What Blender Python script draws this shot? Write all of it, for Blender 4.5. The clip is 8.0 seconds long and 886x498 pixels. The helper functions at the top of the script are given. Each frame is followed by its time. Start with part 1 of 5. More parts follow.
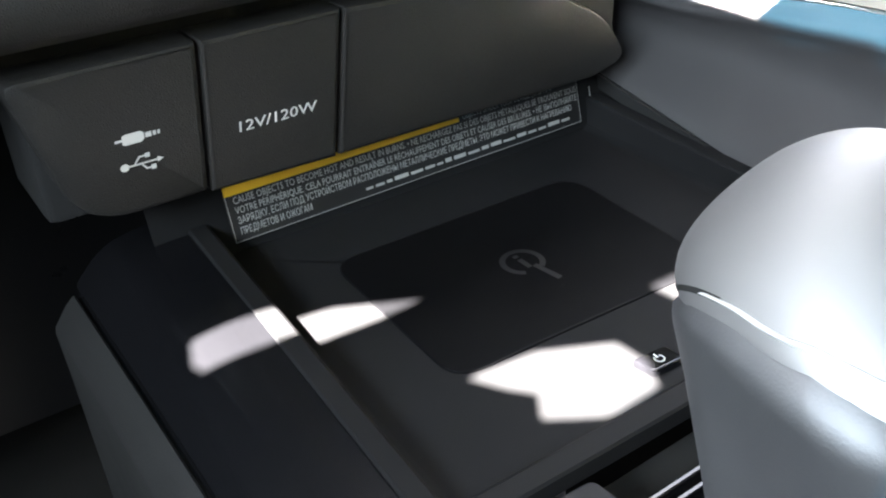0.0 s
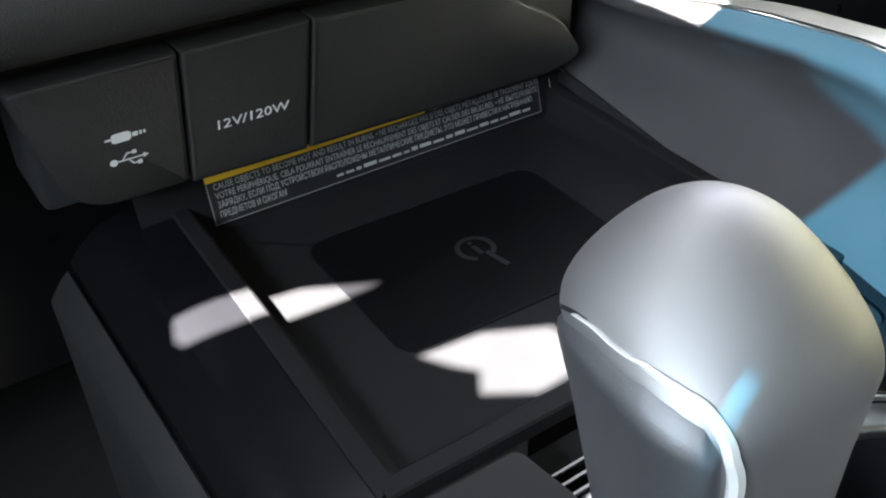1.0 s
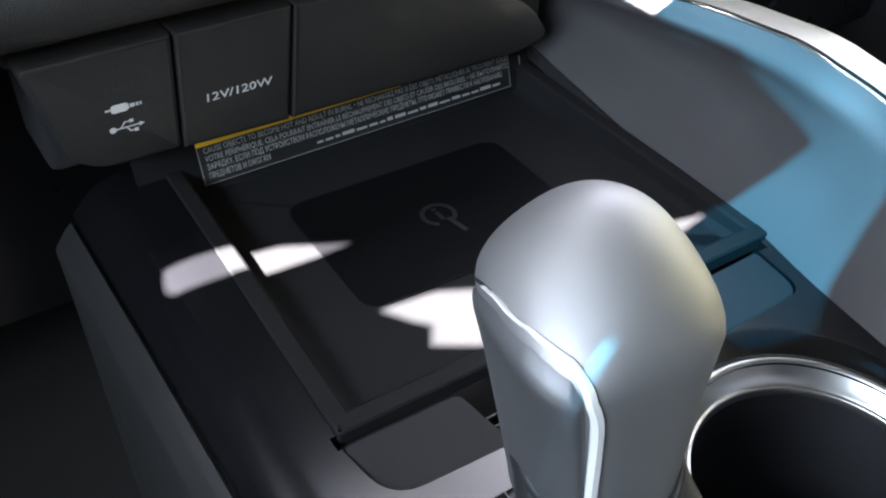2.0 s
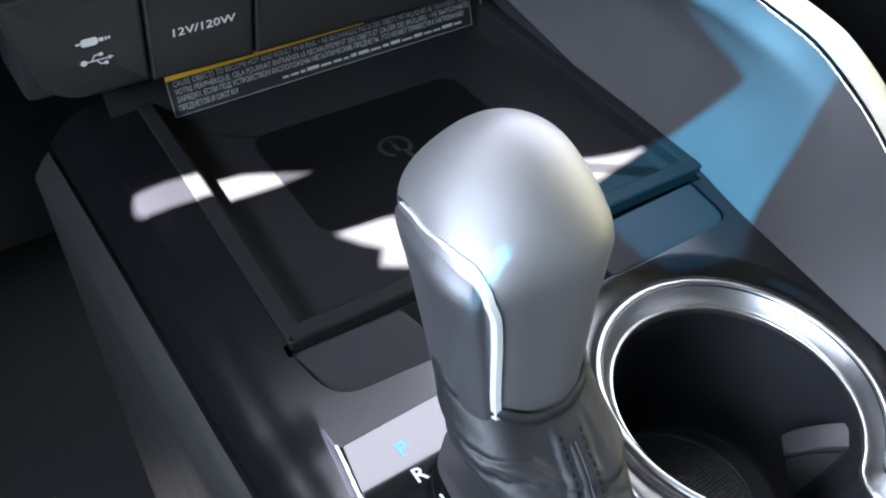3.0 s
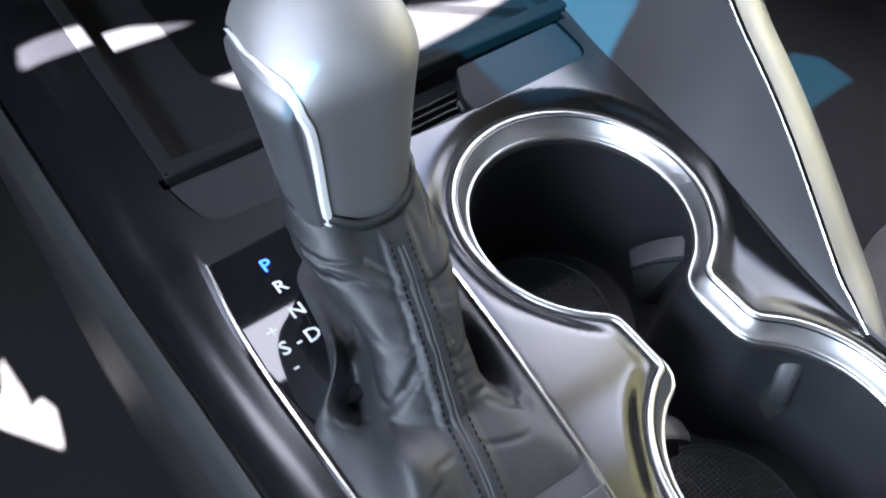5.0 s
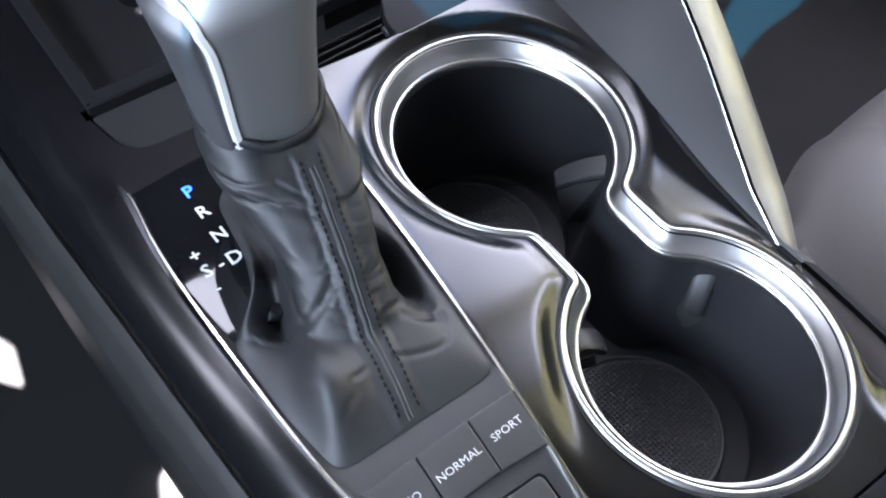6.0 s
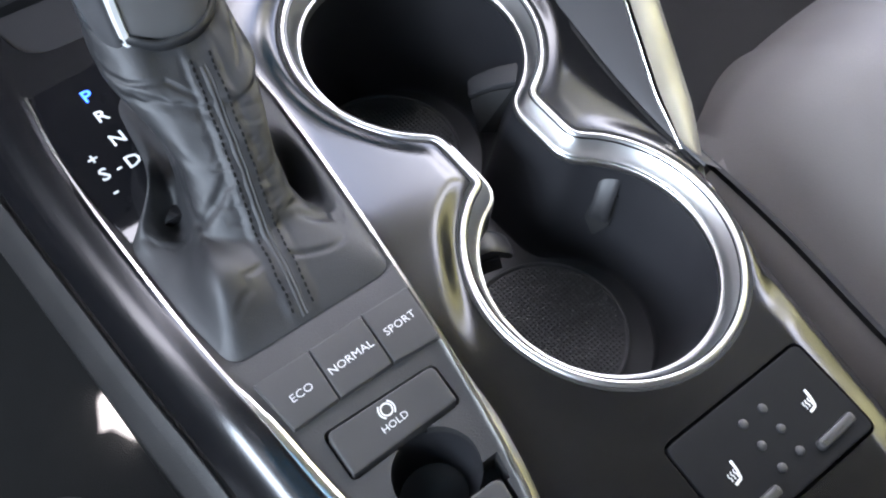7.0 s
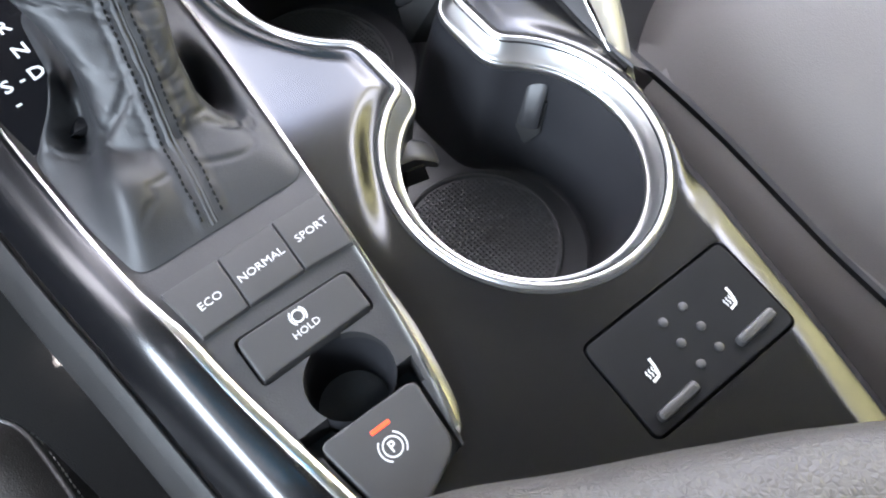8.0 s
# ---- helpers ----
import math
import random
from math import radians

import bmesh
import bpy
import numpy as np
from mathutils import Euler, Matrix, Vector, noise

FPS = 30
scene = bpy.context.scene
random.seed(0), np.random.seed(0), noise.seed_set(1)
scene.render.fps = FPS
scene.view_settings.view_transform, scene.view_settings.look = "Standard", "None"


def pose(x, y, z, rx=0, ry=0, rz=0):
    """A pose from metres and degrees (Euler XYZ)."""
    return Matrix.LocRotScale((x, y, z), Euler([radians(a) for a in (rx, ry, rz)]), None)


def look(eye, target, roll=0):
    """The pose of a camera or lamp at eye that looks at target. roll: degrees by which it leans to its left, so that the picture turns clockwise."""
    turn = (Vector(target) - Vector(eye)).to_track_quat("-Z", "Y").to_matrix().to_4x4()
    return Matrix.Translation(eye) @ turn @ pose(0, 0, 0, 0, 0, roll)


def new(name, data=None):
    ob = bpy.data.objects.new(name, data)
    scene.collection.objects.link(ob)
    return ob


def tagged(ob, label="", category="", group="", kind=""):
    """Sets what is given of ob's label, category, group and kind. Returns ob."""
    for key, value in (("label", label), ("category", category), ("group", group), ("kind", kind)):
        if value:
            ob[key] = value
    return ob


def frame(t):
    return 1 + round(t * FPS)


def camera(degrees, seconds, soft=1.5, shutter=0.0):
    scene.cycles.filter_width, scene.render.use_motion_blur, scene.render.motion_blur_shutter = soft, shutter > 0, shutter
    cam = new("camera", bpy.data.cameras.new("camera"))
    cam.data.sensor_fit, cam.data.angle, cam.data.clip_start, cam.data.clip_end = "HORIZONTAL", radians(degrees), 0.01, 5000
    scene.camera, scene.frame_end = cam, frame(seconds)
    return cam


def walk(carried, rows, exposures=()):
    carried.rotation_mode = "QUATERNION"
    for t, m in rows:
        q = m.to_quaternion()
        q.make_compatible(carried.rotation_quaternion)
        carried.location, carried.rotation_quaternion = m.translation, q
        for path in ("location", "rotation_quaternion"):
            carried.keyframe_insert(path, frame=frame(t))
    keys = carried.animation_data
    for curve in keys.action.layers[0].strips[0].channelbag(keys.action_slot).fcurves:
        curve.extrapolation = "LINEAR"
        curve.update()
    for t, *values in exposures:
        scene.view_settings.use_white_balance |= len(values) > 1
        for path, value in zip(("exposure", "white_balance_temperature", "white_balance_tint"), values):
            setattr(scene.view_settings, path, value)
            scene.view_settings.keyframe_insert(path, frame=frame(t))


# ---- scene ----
cam = camera(52.4, 8.0, 2.1)
PATH = [
    (0, (-0.1143, 0.0918, 0.6016), (0.7497, 1.3554, -0.3452), -2.3),
    (0.5, (-0.1116, 0.081, 0.6178), (0.7443, 1.3203, -0.3668), -1.6),
    (1, (-0.1152, 0.0639, 0.6349), (0.7272, 1.2762, -0.3956), -1.0),
    (1.5, (-0.1188, 0.0468, 0.6538), (0.7029, 1.2348, -0.4199), 0.2),
    (2.8, (-0.1179, -0.0009, 0.6799), (0.657, 1.1124, -0.5027), 1.4),
    (3, (-0.1161, -0.0072, 0.6817), (0.6525, 1.0899, -0.5207), 1.4),
    (3.5, (-0.1125, -0.0225, 0.6862), (0.6426, 1.0404, -0.5549), 1.5),
    (4, (-0.108, -0.0369, 0.6889), (0.6417, 0.9774, -0.5954), 1.7),
    (4.5, (-0.0999, -0.0513, 0.6907), (0.6156, 0.9117, -0.6512), 1.2),
    (4.7, (-0.0999, -0.0576, 0.6898), (0.6174, 0.8892, -0.662), 1.4),
    (6, (-0.0864, -0.09, 0.6934), (0.6048, 0.7299, -0.752), 1.7),
    (6.5, (-0.081, -0.1062, 0.6916), (0.6039, 0.6588, -0.7871), 3.1),
    (7, (-0.0738, -0.1197, 0.688), (0.6021, 0.5877, -0.824), 4.1),
    (7.5, (-0.0657, -0.1323, 0.679), (0.5661, 0.5166, -0.8762), 3.8),
    (8, (-0.0585, -0.144, 0.6772), (0.5697, 0.468, -0.8942), 4.3),
]
# exposure of the film, in stops
EXPO = [(0.0, 6.80, 6500, 13), (0.5, 7.00, 6650, 12), (1.0, 6.18, 6400, 13), (1.5, 6.14, 6300, 15), (3.0, 6.48, 6000, 19), (3.5, 6.34, 5960, 20), (4.5, 6.44, 5960, 20), (6.0, 6.50, 5990, 21), (6.5, 6.72, 6120, 20), (7.0, 6.72, 6200, 19), (8.0, 7.16, 6330, 18)]
walk(cam, [(t, look(eye, target, roll)) for t, eye, target, roll in PATH], EXPO)

# ---------------------------------------------------------------- light
SUN_WAY = Vector((0.115, 0.067, -0.15)).normalized()      # the way the sunlight goes
world = bpy.data.worlds.new("sky")
scene.world = world
world.use_nodes = True
nt = world.node_tree
sky = nt.nodes.new("ShaderNodeTexSky")
sky.sky_type, sky.sun_disc = "NISHITA", False
sky.sun_elevation = math.asin(-SUN_WAY.z)
sky.sun_rotation = math.atan2(-SUN_WAY.x, -SUN_WAY.y)
sky.air_density, sky.dust_density, sky.ozone_density = 1.0, 1.5, 1.0
nt.nodes["Background"].inputs["Strength"].default_value = 0.036
# white clouds in the blue sky
tcw = nt.nodes.new("ShaderNodeTexCoord")
cloud = nt.nodes.new("ShaderNodeTexNoise")
cloud.inputs["Scale"].default_value, cloud.inputs["Detail"].default_value = 2.2, 6
nt.links.new(tcw.outputs["Generated"], cloud.inputs["Vector"])
edge_w = nt.nodes.new("ShaderNodeMapRange")
edge_w.inputs["From Min"].default_value, edge_w.inputs["From Max"].default_value = 0.34, 0.50
nt.links.new(cloud.outputs["Fac"], edge_w.inputs["Value"])
sky_mix = nt.nodes.new("ShaderNodeMix")
sky_mix.data_type = "RGBA"
sky_mix.inputs["B"].default_value = (6.0, 6.1, 6.4, 1)
nt.links.new(edge_w.outputs["Result"], sky_mix.inputs["Factor"])
nt.links.new(sky.outputs[0], sky_mix.inputs["A"])
nt.links.new(sky_mix.outputs["Result"], nt.nodes["Background"].inputs["Color"])
sun_data = bpy.data.lights.new("sun", "SUN")
sun_data.energy, sun_data.angle, sun_data.color = 5.0, radians(0.30), (1.0, 0.96, 0.90)
sun_lamp = new("sun", sun_data)
sun_lamp.matrix_world = look((0, 0, 0), SUN_WAY)


# unseen area lamp inside the closed driver's side, standing in for window skylight
win_data = bpy.data.lights.new("driver_side_sky_fill", "AREA")
win_data.shape, win_data.size, win_data.size_y, win_data.energy, win_data.color = "RECTANGLE", 0.68, 0.40, 0.47, (0.76, 0.91, 1.0)
win_lamp = new("driver_side_sky_fill", win_data)
win_lamp.matrix_world = look((-0.81, -0.14, 0.88), (0.0, -0.14, 0.72))


# ---------------------------------------------------------------- materials
def mat(name, color, rough=0.5, metal=0.0, vary=0.12, scale=40.0, bump=0.0, bump_scale=900.0, spec=0.5, rough_vary=0.08, kind="noise"):
    """A surface of one colour with two scales of unevenness: broad stains and fine grain."""
    m = bpy.data.materials.new(name)
    m.use_nodes = True
    n, l = m.node_tree.nodes, m.node_tree.links
    b = n["Principled BSDF"]
    b.inputs["Metallic"].default_value = metal
    b.inputs["Specular IOR Level"].default_value = spec
    tc = n.new("ShaderNodeTexCoord")
    big = n.new("ShaderNodeTexNoise")
    big.inputs["Scale"].default_value, big.inputs["Detail"].default_value = scale, 5
    l.new(tc.outputs["Object"], big.inputs["Vector"])
    mix = n.new("ShaderNodeMix")
    mix.data_type = "RGBA"
    c = Vector(color)
    mix.inputs["A"].default_value = (*(c * (1 - vary)), 1)
    mix.inputs["B"].default_value = (*(c * (1 + vary)), 1)
    l.new(big.outputs["Fac"], mix.inputs["Factor"])
    col = mix.outputs["Result"]
    l.new(col, b.inputs["Base Color"])
    mr = n.new("ShaderNodeMapRange")
    mr.inputs["To Min"].default_value, mr.inputs["To Max"].default_value = max(0.02, rough - rough_vary), min(1, rough + rough_vary)
    l.new(big.outputs["Fac"], mr.inputs["Value"])
    l.new(mr.outputs["Result"], b.inputs["Roughness"])
    if bump:
        if kind == "leather":
            g = n.new("ShaderNodeTexVoronoi")
            g.feature = "DISTANCE_TO_EDGE"
            g.inputs["Scale"].default_value = bump_scale
            out = g.outputs["Distance"]
        else:
            g = n.new("ShaderNodeTexNoise")
            g.inputs["Scale"].default_value, g.inputs["Detail"].default_value = bump_scale, 3
            out = g.outputs["Fac"]
        l.new(tc.outputs["Object"], g.inputs["Vector"])
        bp = n.new("ShaderNodeBump")
        bp.inputs["Strength"].default_value, bp.inputs["Distance"].default_value = bump, 0.0006
        l.new(out, bp.inputs["Height"])
        l.new(bp.outputs["Normal"], b.inputs["Normal"])
    return m


def lamp_mat(name, color, strength):
    m = mat(name, color, 0.4)
    b = m.node_tree.nodes["Principled BSDF"]
    b.inputs["Emission Color"].default_value = (*color, 1)
    b.inputs["Emission Strength"].default_value = strength
    return m


def tint_mat(name, color):
    """Thin tinted glass that lets coloured light through."""
    m = bpy.data.materials.new(name)
    m.use_nodes = True
    n, l = m.node_tree.nodes, m.node_tree.links
    n.remove(n["Principled BSDF"])
    t = n.new("ShaderNodeBsdfTransparent")
    t.inputs["Color"].default_value = (*color, 1)
    g = n.new("ShaderNodeBsdfGlossy")
    g.inputs["Roughness"].default_value = 0.02
    f = n.new("ShaderNodeFresnel")
    mx = n.new("ShaderNodeMixShader")
    l.new(f.outputs[0], mx.inputs[0])
    l.new(t.outputs[0], mx.inputs[1])
    l.new(g.outputs[0], mx.inputs[2])
    l.new(mx.outputs[0], n["Material Output"].inputs["Surface"])
    return m


M_SATIN = mat("satin_black_plastic", (0.0046, 0.0046, 0.0053), 0.22, spec=0.5, vary=0.06, scale=20, rough_vary=0.0)
M_GRAIN = mat("grained_black_plastic", (0.024, 0.0236, 0.0240), 0.48, bump=0.25, bump_scale=1500)
M_DASH = mat("grained_dash_plastic", (0.0185, 0.0174, 0.0162), 0.55, bump=0.5, bump_scale=1100, kind="leather")
M_TRAY = mat("matt_tray_plastic", (0.0115, 0.0115, 0.0120), 0.52, bump=0.05, bump_scale=2200, spec=0.05)
M_PAD = mat("rubber_charging_pad", (0.0036, 0.0036, 0.0040), 0.42, bump=0.06, bump_scale=2600, spec=0.05)
M_MARK = mat("dark_grey_print", (0.0062, 0.0062, 0.0067), 0.5)
M_CHROME = mat("satin_chrome", (0.56, 0.555, 0.55), 0.35, metal=1.0, vary=0.03, rough_vary=0.03)
M_RAIL = mat("polished_chrome", (0.85, 0.83, 0.78), 0.22, metal=1.0, vary=0.04, rough_vary=0.03)
M_KNOB = mat("silver_painted_plastic", (0.315, 0.313, 0.313), 0.57, metal=0.88, vary=0.04, rough_vary=0.03)
M_SILVER = mat("bright_satin_silver", (0.82, 0.82, 0.81), 0.34, metal=0.25, vary=0.03, rough_vary=0.03)
M_LID = mat("satin_cover_plastic", (0.015, 0.015, 0.0162), 0.48, vary=0.05, spec=0.12, rough_vary=0.03)
M_KSIDE = mat("grey_knob_inlay", (0.165, 0.166, 0.172), 0.57, metal=0.85, vary=0.05, bump=0.12, bump_scale=1700)
M_BOOT = mat("black_leather", (0.0150, 0.0155, 0.0168), 0.54, bump=0.22, bump_scale=1500, kind="leather", spec=0.55)
M_THREAD = mat("black_thread", (0.010, 0.010, 0.010), 0.9, spec=0.15)
M_BUTTON = mat("matt_button_plastic", (0.033, 0.0322, 0.0320), 0.48, bump=0.12, bump_scale=2500)
M_PRINT = mat("white_print", (0.62, 0.62, 0.61), 0.6, vary=0.05)
M_GLOSS = mat("gloss_black_plastic", (0.006, 0.006, 0.007), 0.03, rough_vary=0.01, spec=0.4)
M_WELL = mat("black_well_plastic", (0.0130, 0.0132, 0.0152), 0.48, spec=0.45, bump=0.10, bump_scale=2400)
M_RUBBER = mat("ribbed_rubber", (0.036, 0.036, 0.038), 0.60, bump=0.1, bump_scale=2600)
M_WING = mat("soft_grey_panel", (0.048, 0.0465, 0.048), 0.46, vary=0.06, bump=0.12, bump_scale=2000)
M_TRIM = mat("pale_satin_trim", (0.30, 0.295, 0.268), 0.42, metal=0.60, vary=0.05)
M_SEAT = mat("grey_seat_leather", (0.090, 0.081, 0.0765), 0.56, vary=0.08, scale=9, bump=0.30, bump_scale=900, kind="leather")
M_ARM = mat("dark_armrest_leather", (0.053, 0.048, 0.044), 0.52, vary=0.20, scale=18, bump=1.0, bump_scale=430, kind="leather")
M_DSEAT = mat("black_seat_leather", (0.032, 0.030, 0.028), 0.36, vary=0.10, scale=14, bump=0.4, bump_scale=900, kind="leather")
M_CARPET = mat("dark_carpet", (0.007, 0.0066, 0.006), 0.95, bump=1.0, bump_scale=900)
M_LINER = mat("grey_headliner", (0.058, 0.0575, 0.058), 0.9, bump=0.4, bump_scale=900)
M_DOOR = mat("dark_door_panel", (0.022, 0.022, 0.023), 0.55, bump=0.3, bump_scale=900)
M_LABEL = mat("black_label_film", (0.010, 0.010, 0.010), 0.45)
M_YELLOW = mat("yellow_print", (0.85, 0.50, 0.02), 0.5, vary=0.04)
M_TEXT = mat("grey_white_print", (0.34, 0.34, 0.33), 0.6, vary=0.05)
M_BLUE = lamp_mat("blue_lit_letter", (0.03, 0.12, 1.0), 0.06)
M_RED = lamp_mat("red_lit_bar", (1.0, 0.055, 0.015), 0.016)
M_GRASS = mat("dry_grass", (0.12, 0.12, 0.055), 0.9, vary=0.4, scale=2.5, bump=1.0, bump_scale=40)
M_TINT = tint_mat("blue_tinted_glass", (0.11, 0.30, 0.38))
M_STACK = mat("black_stack_plastic", (0.006, 0.006, 0.0065), 0.30, vary=0.06, spec=0.4)
M_SIDE = mat("grey_side_plastic", (0.016, 0.0156, 0.0153), 0.48, vary=0.08, spec=0.45, bump=0.2, bump_scale=1500)
M_TAB = mat("smooth_tab_plastic", (0.021, 0.021, 0.0225), 0.46, vary=0.05, spec=0.5, rough_vary=0.03)
M_GAP = mat("black_gap", (0.006, 0.006, 0.006), 0.8)


# ---------------------------------------------------------------- small mesh tools
def finish(bm, mesh_name, material, sharp=35):
    bmesh.ops.recalc_face_normals(bm, faces=bm.faces)
    me = bpy.data.meshes.new(mesh_name)
    bm.to_mesh(me)
    bm.free()
    me.polygons.foreach_set("use_smooth", [True] * len(me.polygons))
    me.set_sharp_from_angle(angle=radians(sharp))
    me.materials.append(material)
    return me


def part(name, bm, material, parent, label="", sharp=35):
    """One mesh object under a thing or under a part."""
    me = bm if isinstance(bm, bpy.types.Mesh) else finish(bm, name, material, sharp)
    if not me.materials:
        me.materials.append(material)
    ob = new(name, me)
    ob.parent = parent
    if label:
        ob["label"] = label
    return ob


def solo(name, bm, material, label, category, kind="", sharp=35):
    """A thing or a piece of the setting that is one mesh."""
    return tagged(part(name, bm, material, None, "", sharp), label, category, "", kind)


def thing(name, label, category, group=""):
    return tagged(new(name), label, category, group)


def smoothstep(a, b, v):
    t = min(1.0, max(0.0, (v - a) / (b - a)))
    return t * t * (3 - 2 * t)


def curve1(pairs):
    """A smooth function through pairs of (at, value)."""
    xs, ys = [p[0] for p in pairs], [p[1] for p in pairs]

    def f(v):
        s = 0.0
        for k in (-2, -1, 0, 1, 2):
            s += float(np.interp(v + k * 0.006, xs, ys))
        return s / 5
    return f


def rounded(pts, r, n=5):
    """A polygon with its corners rounded by r."""
    out = []
    m = len(pts)
    for i in range(m):
        p, a, b = Vector(pts[i]), Vector(pts[i - 1]), Vector(pts[(i + 1) % m])
        rr = r[i] if isinstance(r, (list, tuple)) else r
        if rr <= 0:
            out.append(p)
            continue
        da, db = (a - p), (b - p)
        k = min(rr, da.length * 0.48, db.length * 0.48)
        s, e = p + da.normalized() * k, p + db.normalized() * k
        for j in range(n + 1):
            t = j / n
            out.append(s * (1 - t) ** 2 + p * 2 * t * (1 - t) + e * t * t)
    return out


def area2(pts):
    return sum(pts[i - 1][0] * pts[i][1] - pts[i][0] * pts[i - 1][1] for i in range(len(pts))) / 2


def inset(pts, d):
    """The polygon (2D) moved inwards by d."""
    m, s, out = len(pts), (1 if area2(pts) > 0 else -1), []
    for i in range(m):
        a, p, b = Vector(pts[i - 1]), Vector(pts[i]), Vector(pts[(i + 1) % m])
        t = ((p - a).normalized() + (b - p).normalized())
        t = t.normalized() if t.length > 1e-9 else (b - a).normalized()
        out.append(p + Vector((-t.y, t.x)) * d * s)
    return out


def resample(pts, count, closed=True):
    p = [Vector(q) for q in pts]
    if closed:
        p.append(p[0])
    acc = [0.0]
    for i in range(1, len(p)):
        acc.append(acc[-1] + (p[i] - p[i - 1]).length)
    out, total = [], acc[-1]
    for k in range(count):
        d = total * k / (count if closed else count - 1)
        i = min(len(acc) - 2, max(0, int(np.searchsorted(acc, d, side="right")) - 1))
        f = (d - acc[i]) / max(1e-12, acc[i + 1] - acc[i])
        out.append(p[i].lerp(p[i + 1], f))
    return out


def soften(pts, rounds, closed=True):
    p = list(pts)
    for _ in range(rounds):
        q = []
        for i in range(len(p)):
            if not closed and i in (0, len(p) - 1):
                q.append(p[i])
            else:
                q.append(p[i - 1] * 0.25 + p[i] * 0.5 + p[(i + 1) % len(p)] * 0.25)
        p = q
    return p


def loft(rings, cap0=False, cap1=False, closed=True, bm=None):
    bm = bm or bmesh.new()
    vs = [[bm.verts.new(p) for p in r] for r in rings]
    for a, b in zip(vs, vs[1:]):
        for i in range(len(a) if closed else len(a) - 1):
            j = (i + 1) % len(a)
            bm.faces.new((a[i], a[j], b[j], b[i]))
    for flag, r in ((cap0, vs[0]), (cap1, vs[-1])):
        if flag:
            f = bm.faces.new(r)
            bmesh.ops.triangulate(bm, faces=[f])
    return bm


def densify(pts, step=0.005):
    """The polygon with points added along its long sides."""
    out = []
    for i, p in enumerate(pts):
        q = pts[(i + 1) % len(pts)]
        n = max(1, int((q - p).length / step))
        out += [p.lerp(q, k / n) for k in range(n)]
    return out


def pad(poly, surf, lo, hi, bev=0.0006, bm=None, flat=False):
    """A raised pad on a surface: sides from lo to hi over it, with a rounded rim."""
    poly = [Vector(p) for p in poly] if flat else densify([Vector(p) for p in poly])
    rings = []
    for d, h in ((0, lo), (0, hi - bev), (bev * 0.3, hi - bev * 0.3), (bev, hi), (bev * 1.5, hi)):
        q = inset(poly, d) if d else poly
        rings.append([(p.x, p.y, surf(p.x, p.y) + h) for p in q])
    mid = sum(q, Vector((0, 0))) / len(q)
    for k in () if flat else (0.8, 0.6, 0.4, 0.2, 0.03):
        rings.append([(*(mid + (p - mid) * k), surf(*(mid + (p - mid) * k)) + hi) for p in q])
    return loft(rings, True, True, bm=bm)


def box(lo, hi, bev=0.0, seg=2, bm=None):
    bm = bm or bmesh.new()
    r = bmesh.ops.create_cube(bm, size=1)
    for v in r["verts"]:
        v.co = Vector([lo[i] + (v.co[i] + 0.5) * (hi[i] - lo[i]) for i in range(3)])
    if bev:
        es = {e for v in r["verts"] for e in v.link_edges}
        bmesh.ops.bevel(bm, geom=list(es), offset=bev, segments=seg, affect="EDGES", profile=0.5)
    return bm


def sweep(path, profile, closed=False, side=None, width=None):
    """A profile of (across, up) points along a 3D path; across is to the path's left as seen from above."""
    m, rings = len(path), []
    for i in range(m):
        a = path[i - 1] if (closed or i) else path[i]
        b = path[(i + 1) % m] if (closed or i < m - 1) else path[i]
        t = (Vector(b) - Vector(a)).normalized()
        s = Vector((-t.y, t.x, 0)).normalized() if side is None else Vector(side)
        u = t.cross(s) * -1 if side is not None else Vector((0, 0, 1))
        w = width(path[i]) if width else 1.0
        rings.append([Vector(path[i]) + s * x * w + u * z for x, z in profile])
    if closed:
        rings.append(rings[0])
        bm = loft(rings, closed=True)
        bmesh.ops.remove_doubles(bm, verts=bm.verts, dist=1e-6)
        return bm
    return loft(rings, True, True, closed=True)


def words(body, size, place, extrude=0.00012, align="CENTER", squeeze=1.0, bold=0.0):
    """Lettering as a mesh; place takes its (u, v, w) to the world."""
    cu = bpy.data.curves.new("lettering", "FONT")
    cu.body, cu.size, cu.extrude, cu.align_x, cu.align_y = body, size, extrude, align, "CENTER"
    cu.offset, cu.resolution_u = bold, 2
    ob = new("lettering", cu)
    me = bpy.data.meshes.new_from_object(ob.evaluated_get(bpy.context.evaluated_depsgraph_get()))
    bpy.data.objects.remove(ob)
    bpy.data.curves.remove(cu)
    me.materials.clear()
    for v in me.vertices:
        v.co = place(v.co.x * squeeze, v.co.y, v.co.z)
    return me


def cut(me, cutters):
    """The mesh with other solids taken away."""
    ob = new("cut", me)
    tools = []
    for c in cutters:
        t = new("tool", finish(c, "tool", M_GAP))
        md = ob.modifiers.new("cut", "BOOLEAN")
        md.operation, md.solver, md.object = "DIFFERENCE", "EXACT", t
        tools.append(t)
    bpy.context.view_layer.update()
    out = bpy.data.meshes.new_from_object(ob.evaluated_get(bpy.context.evaluated_depsgraph_get()))
    for o in (ob, *tools):
        bpy.data.objects.remove(o)
    out.polygons.foreach_set("use_smooth", [True] * len(out.polygons))
    out.set_sharp_from_angle(angle=radians(30))
    return out


